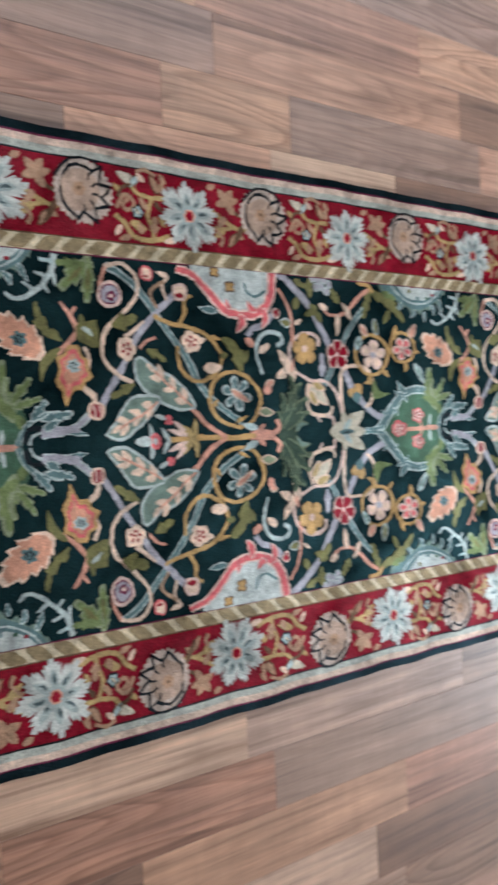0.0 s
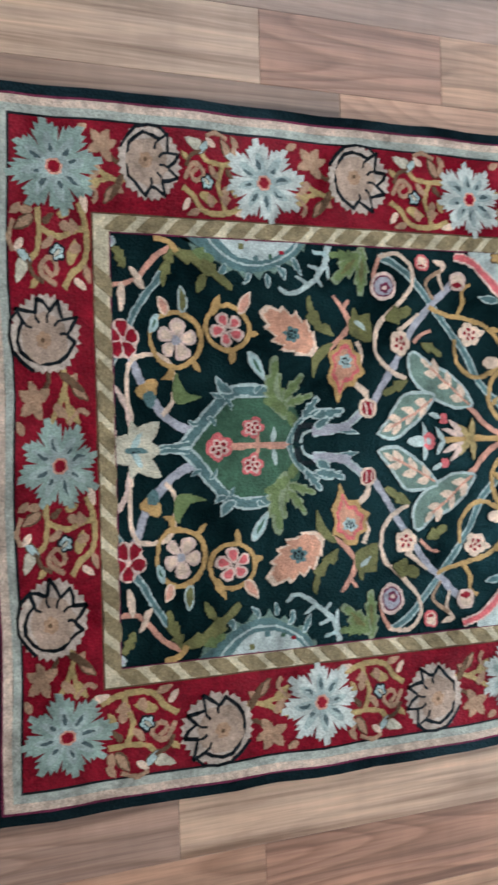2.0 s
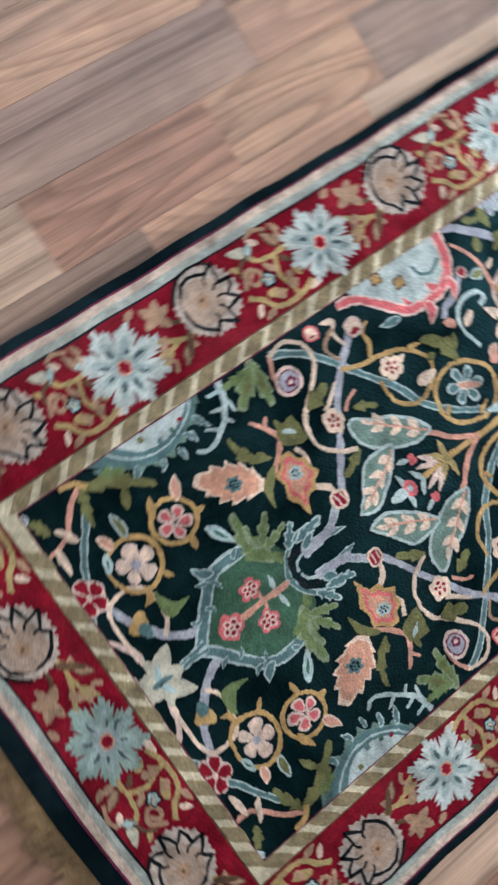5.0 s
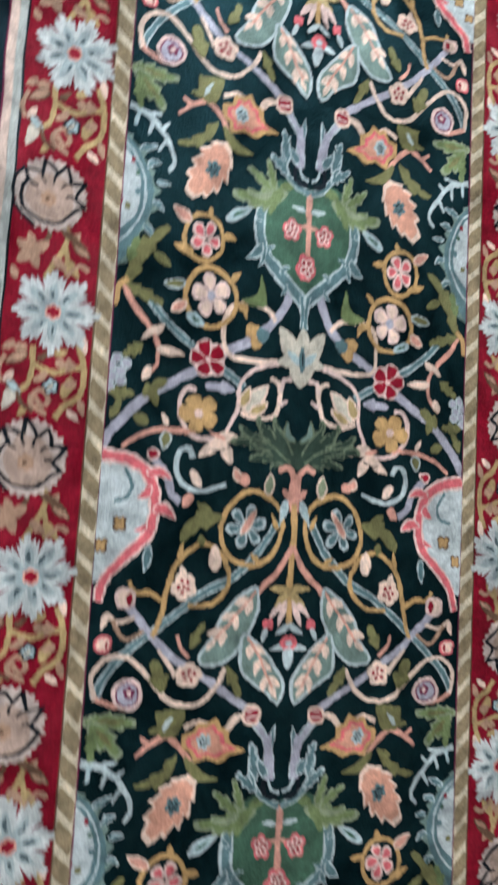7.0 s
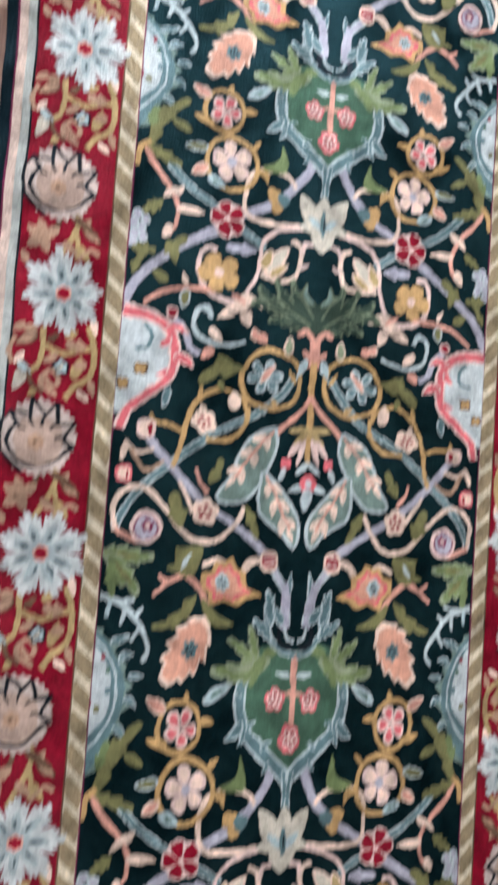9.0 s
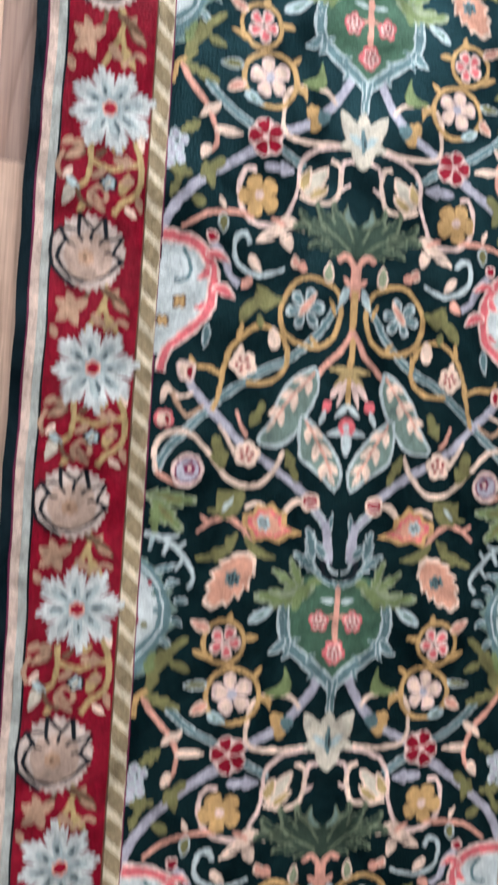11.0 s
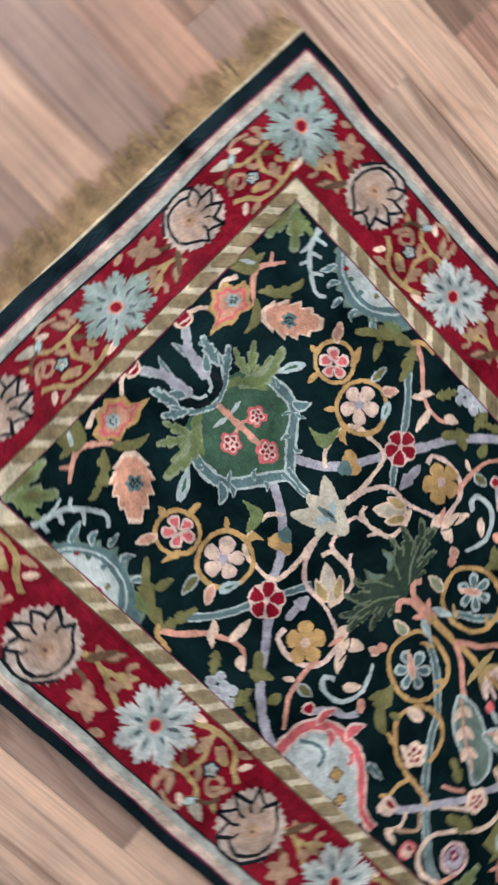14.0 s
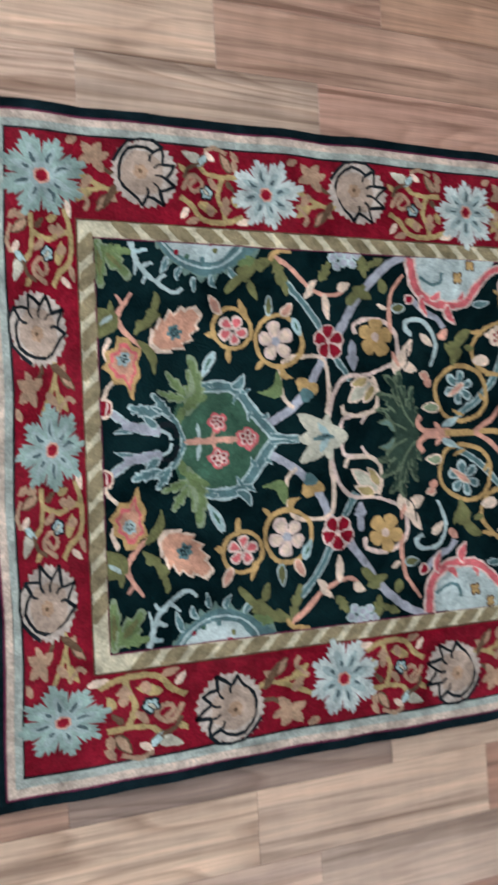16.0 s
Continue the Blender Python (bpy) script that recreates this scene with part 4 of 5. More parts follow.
    leaf('leaf', 'rose', (48.3, 17.8), (49.1, 19.2), 0.73, edge='blush', bend=0.15)
    vine('scroll', 'slate', [(42.5, 20.7), (44.1, 19.7), (45.6, 20.2), (45.9, 21.6)], 0.43)
    bloom('flower', 'gold', (48.4, 20.8), 0.98, 4, depth=0.5, edge='umber')
    bloom('flower', 'gold', (50.6, 22.6), 0.85, 4, depth=0.5, edge='umber')
    leaf('leaf', 'slate', (50.6, 17.3), (53.3, 17.7), 0.98, edge='pale')
    bloom('bud', 'crimson', (40.7, 17.6), 0.79, 3, depth=0.35, edge='blush')
    leaf('bud', 'peach', (42.2, 13.1), (43.8, 11.7), 1.10)
    leaf('bud', 'salmon', (44.8, 12.6), (46.1, 13.8), 1.10)
    bloom('bud', 'peach', (56.1, 19.6), 1.22, 4, depth=0.15, edge='blush')
    leaf('leaf', 'crimson', (55.5, 19.1), (57, 19.2), 0.73)
    leaf('leaf', 'peach', (57.8, 21.6), (59.9, 22.2), 0.73)
    bloom('bud', 'peach', (61.5, 21.7), 1.10, 4, depth=0.2, edge='rose')
    leaf('leaf', 'crimson', (61.1, 21.3), (62.1, 21.3), 0.43)
    bloom('flower', 'peach', (65, 12), 1.59, 5, depth=0.3, edge='peach', dots='crimson')
    bloom('rose', 'lilac', (67.3, 18.7), 1.83, 6, depth=0.06, edge='blush')
    ring('petal', 'wine', (67.3, 18.7), 1.34, 0.18)
    bloom('rose_eye', 'wine', (67.1, 18.5), 0.8, 5, depth=0.5, eye='blush')
    leaf('leaf', 'olive', (67, 14.8), (63.1, 15.9), 2.20, saw=1)
    leaf('leaf', 'olive', (64.2, 7.4), (67.9, 5.6), 1.34, saw=1)
    leaf('leaf', 'olive', (61.8, 11.9), (58.8, 10.4), 1.46, saw=1)
    vine('stem', 'salmon', [(49.7, -0), (52.5, 1.6), (54.7, 3.8), (57.4, 5.5)], 0.61)
    patch('white_leaf', 'greyleaf', [(54.6, 4.4), (56.9, 4.2), (59.9, 5.3), (62.1, 6.6), (63.4, 8), (63.6, 9.7), (63.1, 10.6), (60.9, 9.2), (58.2, 8.2), (55.9, 6.6), (54.6, 4.4)], edge='pale', width=0.37)
    patch('white_leaf', 'greyleaf', [(60.1, 5.5), (61.5, 3.8), (63.9, 1.9), (66.2, 0.7), (68.5, 1.1), (67.2, 2.3), (65.9, 4.1), (64.7, 5.5), (62.4, 5.7), (60.1, 5.5)], edge='pale', width=0.37)
    leaf('leaflet', 'peach', (55.7, 5.2), (56.3, 7.1), 1.04)
    leaf('leaflet', 'peach', (55.7, 5.2), (57.6, 5.2), 1.04)
    leaf('leaflet', 'peach', (57.6, 6.7), (58.2, 8.5), 1.04)
    leaf('leaflet', 'peach', (57.6, 6.7), (59.6, 6.6), 1.04)
    leaf('leaflet', 'peach', (59.6, 8.1), (60.2, 9.9), 1.04)
    leaf('leaflet', 'peach', (59.6, 8.1), (61.5, 8.1), 1.04)
    leaf('leaflet', 'peach', (60.6, 8.8), (62.1, 9.9), 0.73)
    leaf('leaflet', 'peach', (61.3, 4.7), (63.2, 4.9), 1.04)
    leaf('leaflet', 'peach', (61.3, 4.7), (62.4, 2.9), 1.04)
    leaf('leaflet', 'peach', (63.3, 3.7), (65.3, 3.9), 1.04)
    leaf('leaflet', 'peach', (63.3, 3.7), (64.5, 1.8), 1.04)
    leaf('leaflet', 'peach', (65.4, 2.6), (67.3, 2.9), 1.04)
    leaf('leaflet', 'peach', (65.4, 2.6), (66.5, 0.8), 1.04)
    leaf('leaflet', 'peach', (66.4, 2.1), (68, 1.2), 0.73)
    vine('vein', 'salmon', [(60.4, 5.1), (63.5, 3.3), (66.7, 1.7)], 0.30)
    vine('vein', 'salmon', [(54.9, 4.4), (57.3, 6.4), (60.8, 8.9)], 0.30)
    leaf('leaf', 'straw', (54.8, -0), (56.5, 1.9), 0.85)
    leaf('leaf', 'straw', (54.5, -0), (54.5, 2.6), 0.73)
    leaf('leaf', 'blush', (56, 1), (57.9, 2.5), 0.73)
    leaf('leaf', 'blush', (55.7, 0.4), (58.9, 1.4), 0.73)
    bloom('bud', 'rose', (58.7, 2.7), 0.67, 4, depth=0.35)
    leaf('leaf', 'pale', (59.2, 2.8), (60.9, 3.4), 0.61)
    leaf('leaf', 'pale', (58.7, -0), (60, 1.6), 0.73)
    leaf('leaf', 'pale', (61.4, -0.1), (62, 2.3), 0.85)
    bloom('bud', 'rose', (61.1, -0), 1.04, 6, depth=0.35, eye='pale')
    leaf('leaf', 'pale', (61.7, -0.1), (64.4, -0.1), 1.10)


def border_half():
    vine('vine', 'straw', [(3.5, 1.2), (6.4, -0.4), (8.4, -1), (9.6, -0.3)], 0.55)
    vine('vine', 'straw', [(4, -1.2), (5.8, -1.1), (7.3, -0.6)], 0.55)
    vine('vine', 'umber', [(9.7, 1.1), (7.9, 1.1), (6.2, 2.5)], 0.49)
    leaf('leaf', 'tan', (6, 2.8), (7.1, 4.4), 1.22)
    leaf('leaf', 'tan', (6, 2.8), (4.8, 4.3), 1.22)
    leaf('leaf', 'tan', (6, 2.8), (4.4, 2), 1.22)
    leaf('leaf', 'tan', (6, 2.8), (7.3, 1), 1.22)
    leaf('leaf', 'tan', (6, 2.8), (5.8, 3.3), 1.22)
    leaf('leaf', 'tan', (7.7, -1.6), (6.2, -3.5), 1.10, edge='umber')
    leaf('leaf', 'tan', (7.8, -1.4), (8.7, -2.3), 0.85)
    vine('vine', 'straw', [(-3.9, 1.8), (-6.3, 1.7), (-8.3, 2.1), (-8.9, 3.1)], 0.55)
    vine('vine', 'straw', [(-5.8, 1.7), (-6.6, -0.5), (-5.9, -2.6), (-5.7, -3.8)], 0.55)
    vine('vine', 'straw', [(-3.3, -3), (-5.7, -3.8), (-8.7, -3.6), (-10.1, -2), (-11.5, -1.1)], 0.61)
    vine('vine', 'tan', [(-9.4, 1.2), (-10.3, 0.3), (-9.6, -0.3), (-8.6, 0.4), (-9, 1.3), (-10.1, 1.6), (-11.2, -0.2)], 0.49)
    leaf('bud', 'ivory', (-8.2, 3.1), (-11, 4.4), 1.34)
    leaf('bud', 'ice', (-7.9, 4.2), (-9.3, 2.6), 1.10, edge='umber')
    leaf('leaf', 'tan', (-4.7, 2.3), (-6.1, 4.6), 1.22, edge='umber')
    leaf('leaf', 'tan', (-4.1, 2.4), (-4.3, 4), 0.85)
    leaf('leaf', 'tan', (-5.7, -2.9), (-5.5, -0.7), 1.46, saw=1)
    leaf('leaf', 'peach', (-2.4, -3.4), (-4.2, -3.9), 0.85)
    leaf('leaf', 'peach', (-10.6, -2.3), (-11.6, -3.7), 0.73)
    bloom('bud', 'ice', (-8.1, -0.4), 0.98, 5, depth=0.35, edge='ink')
    leaf('leaf', 'straw', (-9.2, -1.8), (-6.8, -2.5), 1.10)
    leaf('leaf', 'tan', (3, 4.1), (4.2, 4.7), 0.85)
    leaf('leaf', 'tan', (5.7, 0.5), (4.5, -1.1), 0.98)
    leaf('leaf', 'straw', (5.7, -1.2), (3.9, -2.4), 0.85)
    leaf('leaf', 'umber', (8.8, -0.2), (7, -3.1), 0.85)
    leaf('leaf', 'tan', (6.5, 2.5), (8, 3.3), 0.98)
    leaf('leaf', 'tan', (-3.8, 3.7), (-4.6, 5), 0.85)
    leaf('leaf', 'straw', (-4.6, -0.6), (-4.1, -1.9), 0.85)
    leaf('leaf', 'tan', (-6.7, 0.1), (-7.8, 1.5), 0.79)
    leaf('leaf', 'umber', (-5.4, 1.2), (-4.4, -0), 0.67)
    leaf('leaf', 'peach', (-7, 3.6), (-8.1, 4.5), 0.79)
    leaf('leaf', 'tan', (-7.5, -3.1), (-7.9, -1.7), 0.98)
    leaf('leaf', 'straw', (-10.7, 2), (-11.5, 2.8), 0.73)
    leaf('leaf', 'ivory', (-7.8, -0.7), (-8.6, 0.1), 0.55, edge='ink')
    leaf('leaf', 'tan', (-9.3, -3.6), (-10.9, -4.1), 0.79)
    vine('vine', 'umber', [(-8.9, 3.1), (-10.4, 2.4), (-10.9, 1.3)], 0.37)
    vine('vine', 'tan', [(4, -1.1), (5.3, -2.5), (4.8, -3.5)], 0.43)
    vine('vine', 'tan', [(-5.2, 4.6), (-6.9, 5.2), (-8.1, 4.7)], 0.43)



# the field: three full repeats and the cut one, each mirrored on the long axis
field_half()
STEP = 0.000006
for at, marks in UNITS:
    for i, (name, layers) in enumerate(DRAWN):
        for mirror in (False, True):
            z = PILE + 0.0002 + i * STEP * 0.9 + (STEP / 2 if mirror else 0)
            place_motif(name, layers, at, marks, mirror, z, (LIMIT_A, LIMIT_B, -ROPE_IN - 0.001, ROPE_IN + 0.001))

# ---- the red border's motifs ----
def rosette(radius, petals=8, dye="rosette"):
    """A pale rosette of eight toothed petals, deeply parted, greyer within, with a red eye."""
    c = Vector((0, 0))
    outline, inner = [], []
    first = rng.uniform(0.1, 0.4)
    sizes = [rng.uniform(0.9, 1.08) for _ in range(petals)]
    for k in range(petals):
        a0 = math.tau * k / petals + first + rng.uniform(-0.004, 0.004)
        w = math.tau / petals
        for t, r in ((-0.49, 0.58), (-0.45, 0.78), (-0.42, 0.93), (-0.31, 0.85), (-0.27, 1.0), (-0.13, 0.92), (-0.09, 1.10), (0.09, 1.10), (0.13, 0.92), (0.27, 1.0), (0.31, 0.85), (0.42, 0.91), (0.45, 0.76), (0.49, 0.58)):
            a, q = a0 + t * w, r * radius * sizes[k] * rng.uniform(0.95, 1.04)
            outline.append(Vector((math.cos(a) * q, math.sin(a) * q)))
        for t, r in ((-0.5, 0.30), (-0.26, 0.60), (-0.1, 0.76), (0.06, 0.80), (0.22, 0.62)):
            a, q = a0 + t * w, r * radius * sizes[k] * rng.uniform(0.88, 1.06)
            inner.append(Vector((math.cos(a) * q, math.sin(a) * q)))
    bm = bmesh.new()
    fan(bm, outline, 0.0, 0)
    fan(bm, inner, 0.000004, 1)
    for k in range(petals):
        a = math.tau * k / petals + first + rng.uniform(-0.12, 0.12)
        d = Vector((math.cos(a), math.sin(a)))
        sheet(bm, knotted(leaf_shape(d * radius * 0.34, d * radius * rng.uniform(0.5, 0.72), radius * rng.uniform(0.07, 0.12), rng.uniform(-0.2, 0.2), 0)), 0.000009, 2, 0.0003)
    sheet(bm, knotted(star(c, radius * 0.21, 6, 0.25, first)), 0.000012, 4, 0.0003)
    sheet(bm, knotted(star(c, radius * 0.15, 6, 0.25, first)), 0.000015, 3, 0.0003)
    return part("rosette", bm, [WOOL[dye], WOOL["rosette_mid"], WOOL["vein"], WOOL["crimson"], WOOL["salmon"]], rug, "pale blue-grey rosette with a red eye")


# the tulip's black line round its petals: degrees from its opening, and centimetres from its middle
CROWN = ((-128, 3.2), (-112, 3.4), (-100, 3.9), (-90, 2.7), (-76, 3.1), (-62, 4.1), (-52, 2.6), (-36, 3.2), (-22, 4.0), (-12, 2.5), (4, 3.3), (16, 4.1), (27, 2.6), (42, 3.3), (54, 4.1), (64, 2.8), (84, 3.2), (104, 3.4), (124, 3.4), (146, 3.3), (168, 3.2), (190, 3.2), (211, 3.2))


def tulip():
    """A round tan tulip: a pale toothed rim, a black line drawn round its short pointed petals, and a pinkish heart."""
    def at(degrees, r):
        return Vector((math.cos(radians(degrees)), math.sin(radians(degrees)) * 0.97)) * r / 100

    bm = bmesh.new()
    turn = rng.uniform(-7, 7)
    crown = [at(a + turn, r * rng.uniform(0.94, 1.06)) for a, r in CROWN]
    rim = [at(6 * k, (4.25 if k % 2 else 3.85) * rng.uniform(0.96, 1.05)) for k in range(60)]
    fan(bm, rim, 0.0, 2)
    fan(bm, crown, 0.000004, 3)
    fan(bm, [q * 0.93 for q in crown], 0.000007, 2)
    stroke(bm, crown + crown[:1], 0.0042, 0.00001, 1)
    fold = [at(a + turn, r) for a, r in ((52, 4.0), (72, 4.3), (94, 4.2), (116, 4.25), (138, 4.0), (160, 4.1))]
    stroke(bm, fold, 0.0038, 0.000011, 1)
    fan(bm, [at(15 * k, 2.75 * rng.uniform(0.92, 1.06)) + Vector((-0.0035, 0)) for k in range(24)], 0.000014, 0)
    for a, r0, r1 in ((-52, 1.5, 2.7), (-12, 1.3, 2.6), (27, 1.4, 2.7), (64, 1.7, 2.9), (-90, 1.8, 2.8)):
        stroke(bm, [at(a + turn, r1), at(a + turn + 6, (r0 + r1) / 2), at(a + turn + 3, r0)], 0.0030, 0.000017, 1)
    sheet(bm, knotted(star(Vector((-0.006, 0.002)), 0.0095, 6, 0.2, 0.2, 4)), 0.000017, 4, 0.0003)
    sheet(bm, star(Vector((-0.006, 0.003)), 0.0026, 5, 0.15, 0.2, 4), 0.000019, 3, 0.0003)
    return part("tulip", bm, [WOOL["tulip"], WOOL["ink"], WOOL["petal_rim"], WOOL["umber"], WOOL["tan"]], rug, "pinkish tan tulip edged in black")


FIELD_DRAWN, DRAWN = DRAWN, []
border_half()
BORDER_Z = PILE + UP
sprays = []
for i, (name, layers) in enumerate(DRAWN):
    colours = []
    bm = bmesh.new()
    for k, (outline, colour, *level) in enumerate(layers):
        if colour not in colours:
            colours.append(colour)
        sheet(bm, knotted([Vector((-q.x, q.y)) for q in outline]), (level[0] if level else min(k, 2)) * 0.0000013, colours.index(colour))
    ob = part(name, bm, [WOOL[c] for c in colours], rug)
    sprays.append((ob, i * STEP, sum(-q.x for q in layers[0][0]) > 0))
big, small, cups = [rosette(0.0455, 8, "rosette_dark") for _ in range(3)], [rosette(0.0435) for _ in range(5)], [tulip() for _ in range(5)]
used = set()


def set_down(ob, x, y, z, turn, sx=1.0, sy=1.0):
    m = Matrix.Translation((x, y, z)) @ pose(0, 0, 0, 0, 0, turn) @ Matrix.Diagonal((sx, sy, 1, 1))
    if ob.name in used:
        c = new(ob.name.split(".")[0], ob.data)
        c.parent = rug
        if "label" in ob:
            tagged(c, ob["label"])
        c.matrix_basis = m
    else:
        used.add(ob.name)
        ob.matrix_basis = m


def border_run(places, across, turn, scale):
    """One side: a rosette at each place (the corner's first, the next corner's last), a tulip and sprays between."""
    d = Vector((math.cos(radians(turn)), math.sin(radians(turn))))
    for k, p in enumerate(places):
        x, y = (p, across) if abs(d.x) > 0.5 else (across, p)
        ahead = abs(places[k + 1] - p) / 0.283 if k + 1 < len(places) else 0
        behind = abs(p - places[k - 1]) / 0.283 if k else 0
        if k == 0:
            set_down(rng.choice([b for b in big if b.name not in used] or big), x, y, BORDER_Z + 0.0004, turn + rng.uniform(-6, 6), scale, 1)
        elif ahead:
            kinds = small if scale > 0.95 else big
            set_down(rng.choice([b for b in kinds if b.name not in used] or kinds), x, y, BORDER_Z + 0.0004, turn + rng.uniform(-10, 10), 1, scale)
        if ahead:
            q = Vector((x, y)) + d * 0.124 * ahead + Vector((-d.y, d.x)) * 0.013 * scale
            lean = rng.uniform(-5, 5)
            for ob in [rng.choice([b for b in cups if b.name not in used] or cups)]:
                set_down(ob, q.x, q.y, BORDER_Z + 0.0003, turn + lean, min(1.0, ahead), scale)
        for ob, z, front in sprays:
            if front and ahead:
                set_down(ob, x, y, BORDER_Z + z, turn, ahead, scale)
            elif behind and not front:
                set_down(ob, x, y, BORDER_Z + z, turn, behind, scale)


P_SIDE = [0.1963, 0.4675, 0.7538, 1.0549, 1.3373, 1.6153, 1.8776, 2.1630]
M_SIDE = [2.2355, 1.9413, 1.6600, 1.3800, 1.1000, 0.8217, 0.5130, 0.2496]
SIDE, LOW_X, HIGH_X = 0.2985, -0.037, 2.504
border_run([LOW_X] + P_SIDE + [HIGH_X], SIDE, 0, 1.0)
border_run([SIDE, 0.005, -SIDE], HIGH_X, 270, 0.76)
border_run([HIGH_X] + M_SIDE + [LOW_X], -SIDE, 180, 1.0)
border_run([-SIDE, -0.015, SIDE], LOW_X - 0.002, 90, 0.88)


def fringe(x, direction, length):
    """A row of gold knotted threads in small bunches, bent and uneven, lying on the floor."""
    verts, faces = [], []
    for i in range(620):
        y = -EDGE_SIDE + 2 * EDGE_SIDE * (i + rng.random()) / 620
        long_ = length * rng.uniform(0.6, 1.15) * (0.95 + 0.35 * noise.noise(Vector((y * 24, x, 0.5))))
        drift, r = rng.uniform(-0.005, 0.005) + 0.014 * noise.noise(Vector((y * 38, x, 4.0))), rng.uniform(0.0008, 0.0014)
        base = len(verts)
        for k in range(5):
            t = k / 4
            cx, cy = x + direction * long_ * t, y + drift * t * t + rng.uniform(-0.0007, 0.0007)
            cz = 0.0062 * (1 - t) ** 1.5 + r + 0.0022 * math.sin(math.pi * t) * rng.random() + 0.0006
            for a in range(4):
                w = math.tau * a / 4
                verts.append((cx, cy + math.cos(w) * r * (1.1 - 0.5 * t), cz + math.sin(w) * r * (1.1 - 0.5 * t)))
        for k in range(4):
            for a in range(4):
                p, q = base + 4 * k + a, base + 4 * k + (a + 1) % 4
                faces.append((p, q, q + 4, p + 4))
        faces.append(tuple(base + 16 + a for a in range(4)))
    me = bpy.data.meshes.new("fringe")
    me.from_pydata(verts, [], faces)
    me.materials.append(WOOL["fringe"])
    ob = new("fringe", me)
    ob.parent = rug
    return tagged(ob, "short golden wool fringe", kind="stuff")


fringe(EDGE_B - 0.001, 1, 0.043)
fringe(EDGE_A + 0.001, -1, 0.036)
bm = bmesh.new()
box_into(bm, EDGE_B, EDGE_B + 0.003, -EDGE_SIDE, EDGE_SIDE, 0.001, PILE - 0.001)
part("end_cord", bm, WOOL["rope_light"], rug, "thin pale cord at the fringed end")

# ---- the floor ----
floor = boxes("floor", UNDER, (X_LOW, X_HIGH, Y_LOW, Y_HIGH, -0.03, -0.009))
tagged(floor, "multi-tone brown wood laminate floor in staggered blocks", "floor", kind="structure")
ROW, ROW0 = 0.0872, 0.417
TONES = [(0.36, 0.225, 0.16), (0.31, 0.19, 0.135), (0.24, 0.155, 0.115), (0.34, 0.195, 0.14), (0.42, 0.28, 0.205), (0.28, 0.19, 0.155), (0.32, 0.20, 0.16), (0.38, 0.24, 0.18)]
LIGHT, GREY, ROSY, DARK, SAND, PINK, PALE = (0.48, 0.35, 0.275), (0.27, 0.187, 0.155), (0.34, 0.192, 0.14), (0.20, 0.12, 0.085), (0.40, 0.25, 0.175), (0.42, 0.262, 0.205), (0.385, 0.285, 0.235)
# joints and tones of the rows beside the rug that are known: row, start, end, tone
KNOWN = {
    -13: [(-0.1, 0.33, ROSY), (0.33, 0.777, LIGHT), (0.777, 1.25, DARK)],
    -12: [(-0.3, 0.36, DARK), (0.36, 0.85, SAND), (0.85, 1.30, ROSY), (1.55, 2.05, SAND), (2.05, 2.45, PINK)],
    -11: [(-0.4, 0.18, SAND), (0.18, 0.58, ROSY), (0.58, 1.10, GREY), (1.83, 2.288, PINK), (2.288, 2.85, LIGHT)],
    -10: [(-0.35, 0.08, GREY), (0.08, 0.534, LIGHT), (0.534, 1.0, PALE), (1.85, 2.15, PINK), (2.15, 2.46, PALE), (2.46, 2.7, LIGHT)],
    -1: [(-0.3, 0.30, GREY), (0.30, 0.62, SAND), (0.62, 0.88, LIGHT), (0.88, 1.3, DARK), (1.65, 2.093, LIGHT), (2.093, 2.5, GREY)],
    0: [(-0.35, 0.20, LIGHT), (0.20, 0.44, ROSY), (0.44, 0.66, SAND), (0.66, 1.1, GREY), (1.6, 1.95, ROSY), (1.95, 2.28, LIGHT), (2.28, 2.8, LIGHT)],
    1: [(-0.1, 0.5274, GREY), (0.5274, 1.05, SAND), (1.05, 1.5, DARK), (1.7, 2.2, LIGHT), (2.2, 2.6, LIGHT)],
    2: [(0.0, 0.5, SAND), (0.5, 0.95, ROSY), (0.95, 1.4, SAND)],
    3: [(0.3, 0.78, ROSY), (0.78, 1.3, GREY)],
}
plank_meshes = {}
far_blocks = []


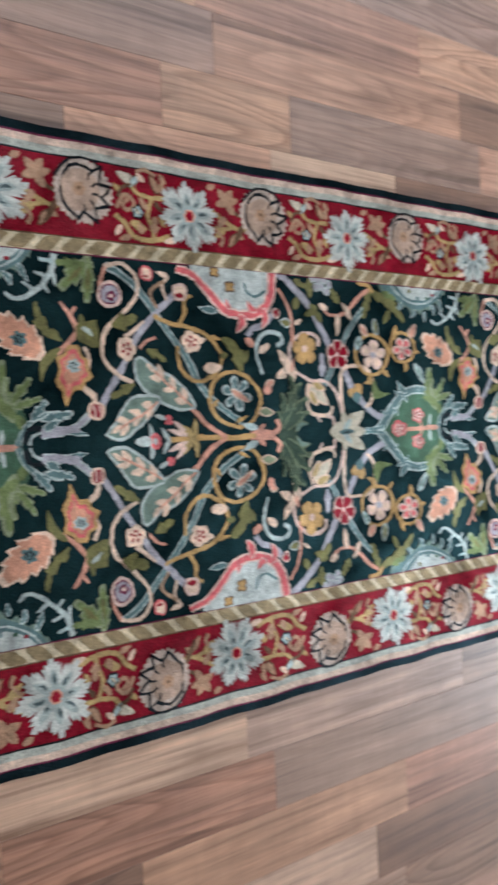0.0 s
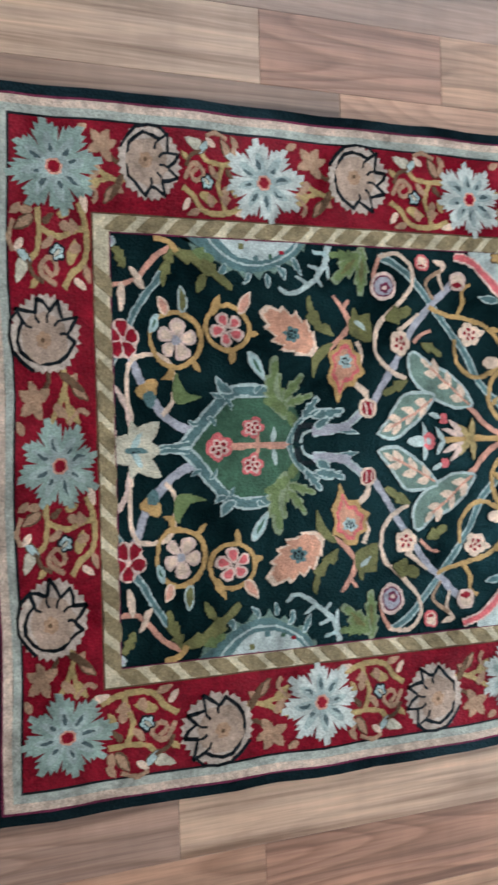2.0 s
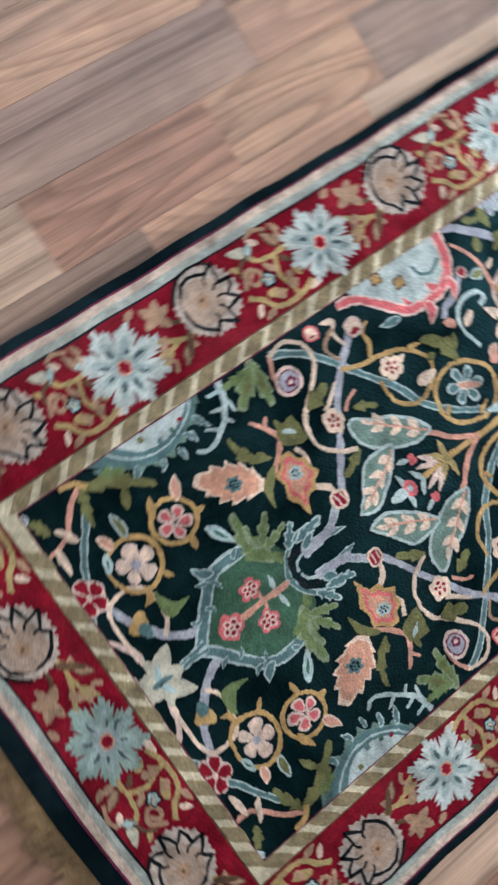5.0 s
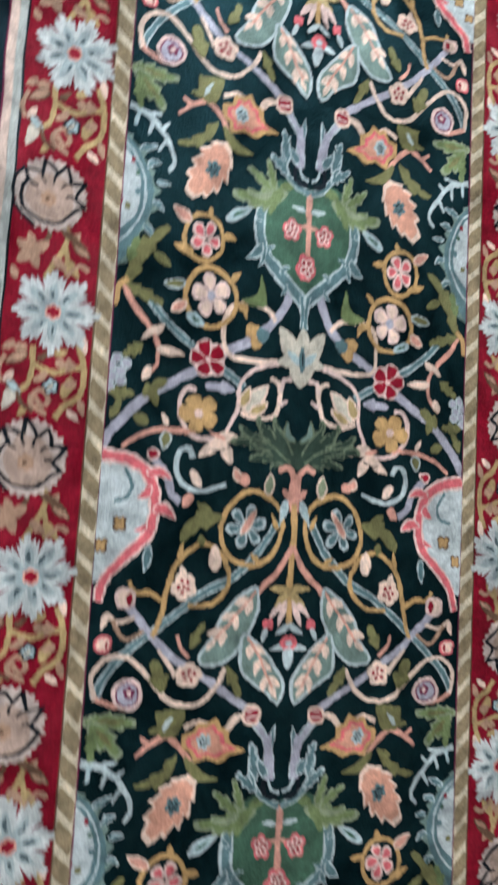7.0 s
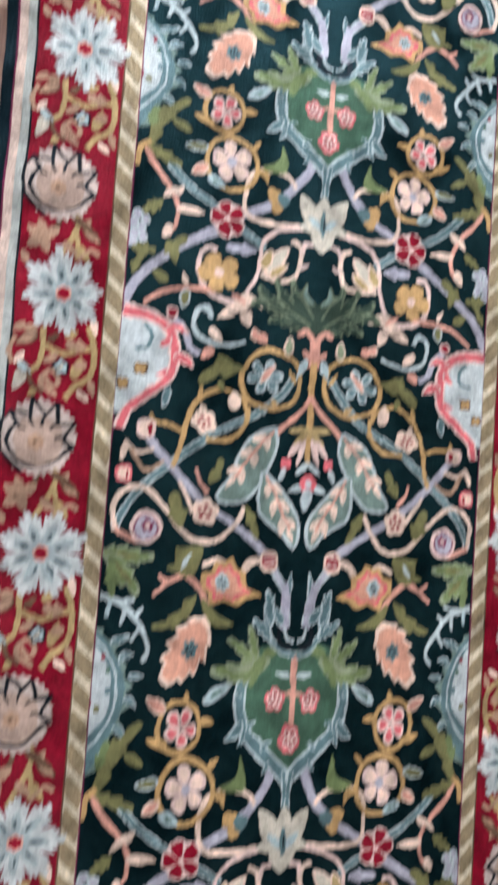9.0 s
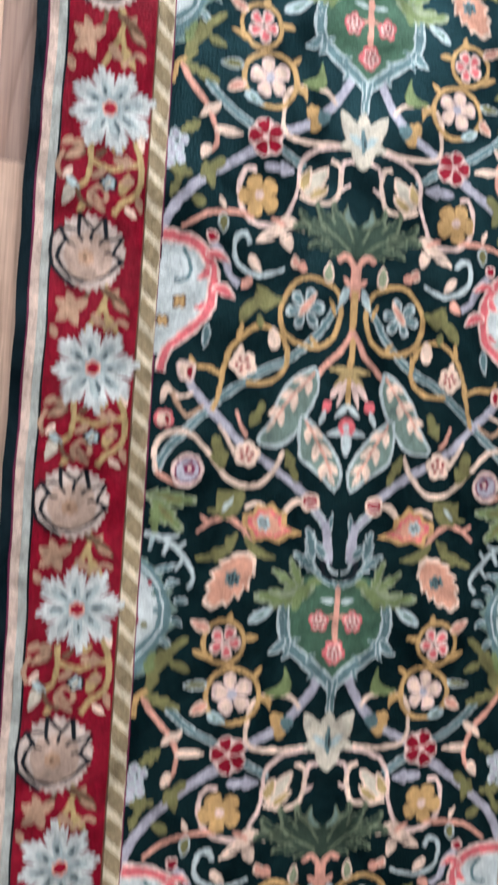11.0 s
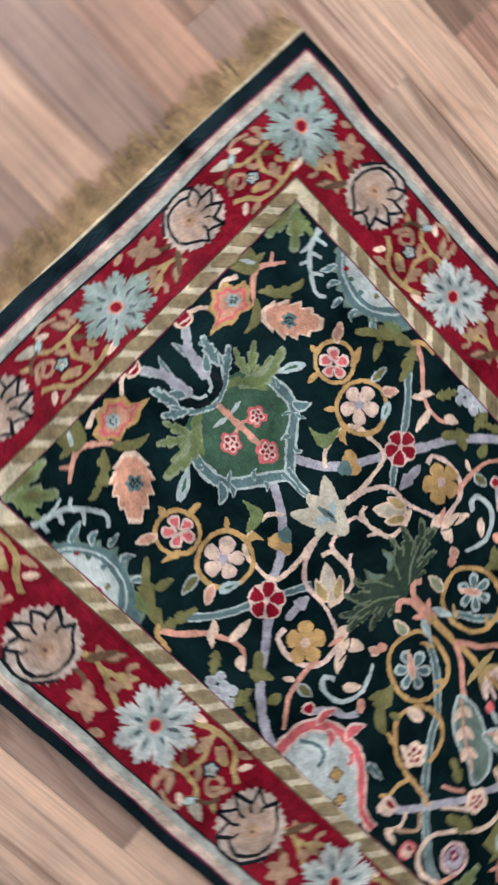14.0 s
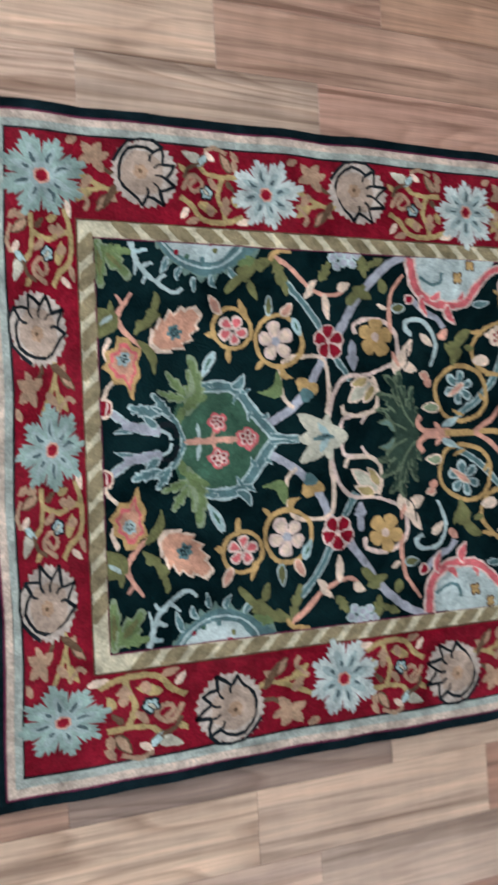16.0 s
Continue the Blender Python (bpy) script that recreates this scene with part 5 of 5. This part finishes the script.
def block(x0, x1, row, tone, near):
    y0, y1 = ROW0 + row * ROW, ROW0 + (row + 1) * ROW
    y0, y1 = max(y0, Y_LOW), min(y1, Y_HIGH)
    if y1 - y0 < 0.004:
        return
    if not near:
        far_blocks.append((x0, x1, y0, y1))
        return
    key = (round((x1 - x0) * 200), round((y1 - y0) * 1000))
    if key not in plank_meshes:
        bm = bmesh.new()
        w, d, g, c = (x1 - x0) / 2, (y1 - y0) / 2, 0.00015, 0.0005
        low = [bm.verts.new((x, y, -0.009)) for x, y in ((-w + g, -d + g), (w - g, -d + g), (w - g, d - g), (-w + g, d - g))]
        mid = [bm.verts.new((x, y, -0.0003)) for x, y in ((-w + g, -d + g), (w - g, -d + g), (w - g, d - g), (-w + g, d - g))]
        top = [bm.verts.new((x, y, 0.0)) for x, y in ((-w + c, -d + c), (w - c, -d + c), (w - c, d - c), (-w + c, d - c))]
        for a, b in ((low, mid), (mid, top)):
            for i in range(4):
                bm.faces.new((a[i], a[(i + 1) % 4], b[(i + 1) % 4], b[i]))
        bm.faces.new(top)
        me = bpy.data.meshes.new("plank")
        bm.to_mesh(me)
        bm.free()
        me.materials.append(LAMINATE)
        plank_meshes[key] = me
    ob = new("plank", plank_meshes[key])
    ob.parent = floor
    ob.location = ((x0 + x1) / 2, (y0 + y1) / 2, 0)
    shade = rng.uniform(0.9, 1.1)
    ob.color = (*[v * shade * k * rng.uniform(0.98, 1.02) for v, k in zip(tone, (1.19, 1.11, 1.04))], 1)


rows_down, rows_up = math.ceil((ROW0 - Y_LOW) / ROW), math.ceil((Y_HIGH - ROW0) / ROW)
for row in range(-rows_down, rows_up):
    x = X_LOW
    known = list(KNOWN.get(row, []))
    while x < X_HIGH - 0.001:
        hit = next((k for k in known if abs(k[0] - x) < 0.0015), None)
        if hit:
            end, tone = hit[1], hit[2]
        else:
            end = x + rng.choice((0.24, 0.31, 0.38, 0.45, 0.52))
            ahead = [k[0] for k in known if k[0] > x + 0.001]
            if ahead and end > min(ahead) - 0.12:
                end = min(ahead)
            tone = rng.choice(TONES)
        end = min(end, X_HIGH)
        block(x, end, row, tone, -0.6 < (x + end) / 2 < 3.2 and -16 <= row <= 5)
        x = end
verts, faces = [], []
for x0, x1, y0, y1 in far_blocks:
    b = len(verts)
    verts += [(x, y, z) for z in (-0.009, 0.0) for x, y in ((x0 + 0.0003, y0 + 0.0003), (x1 - 0.0003, y0 + 0.0003), (x1 - 0.0003, y1 - 0.0003), (x0 + 0.0003, y1 - 0.0003))]
    faces += [tuple(b + i for i in f) for f in ((4, 5, 6, 7), (0, 1, 5, 4), (1, 2, 6, 5), (2, 3, 7, 6), (3, 0, 4, 7))]
me = bpy.data.meshes.new("outer_planks")
me.from_pydata(verts, [], faces)
me.materials.append(LAMINATE)
outer = new("outer_planks", me)
outer.parent = floor
outer.color = (0.395, 0.255, 0.185, 1)
tagged(outer, "brown laminate blocks", kind="stuff")
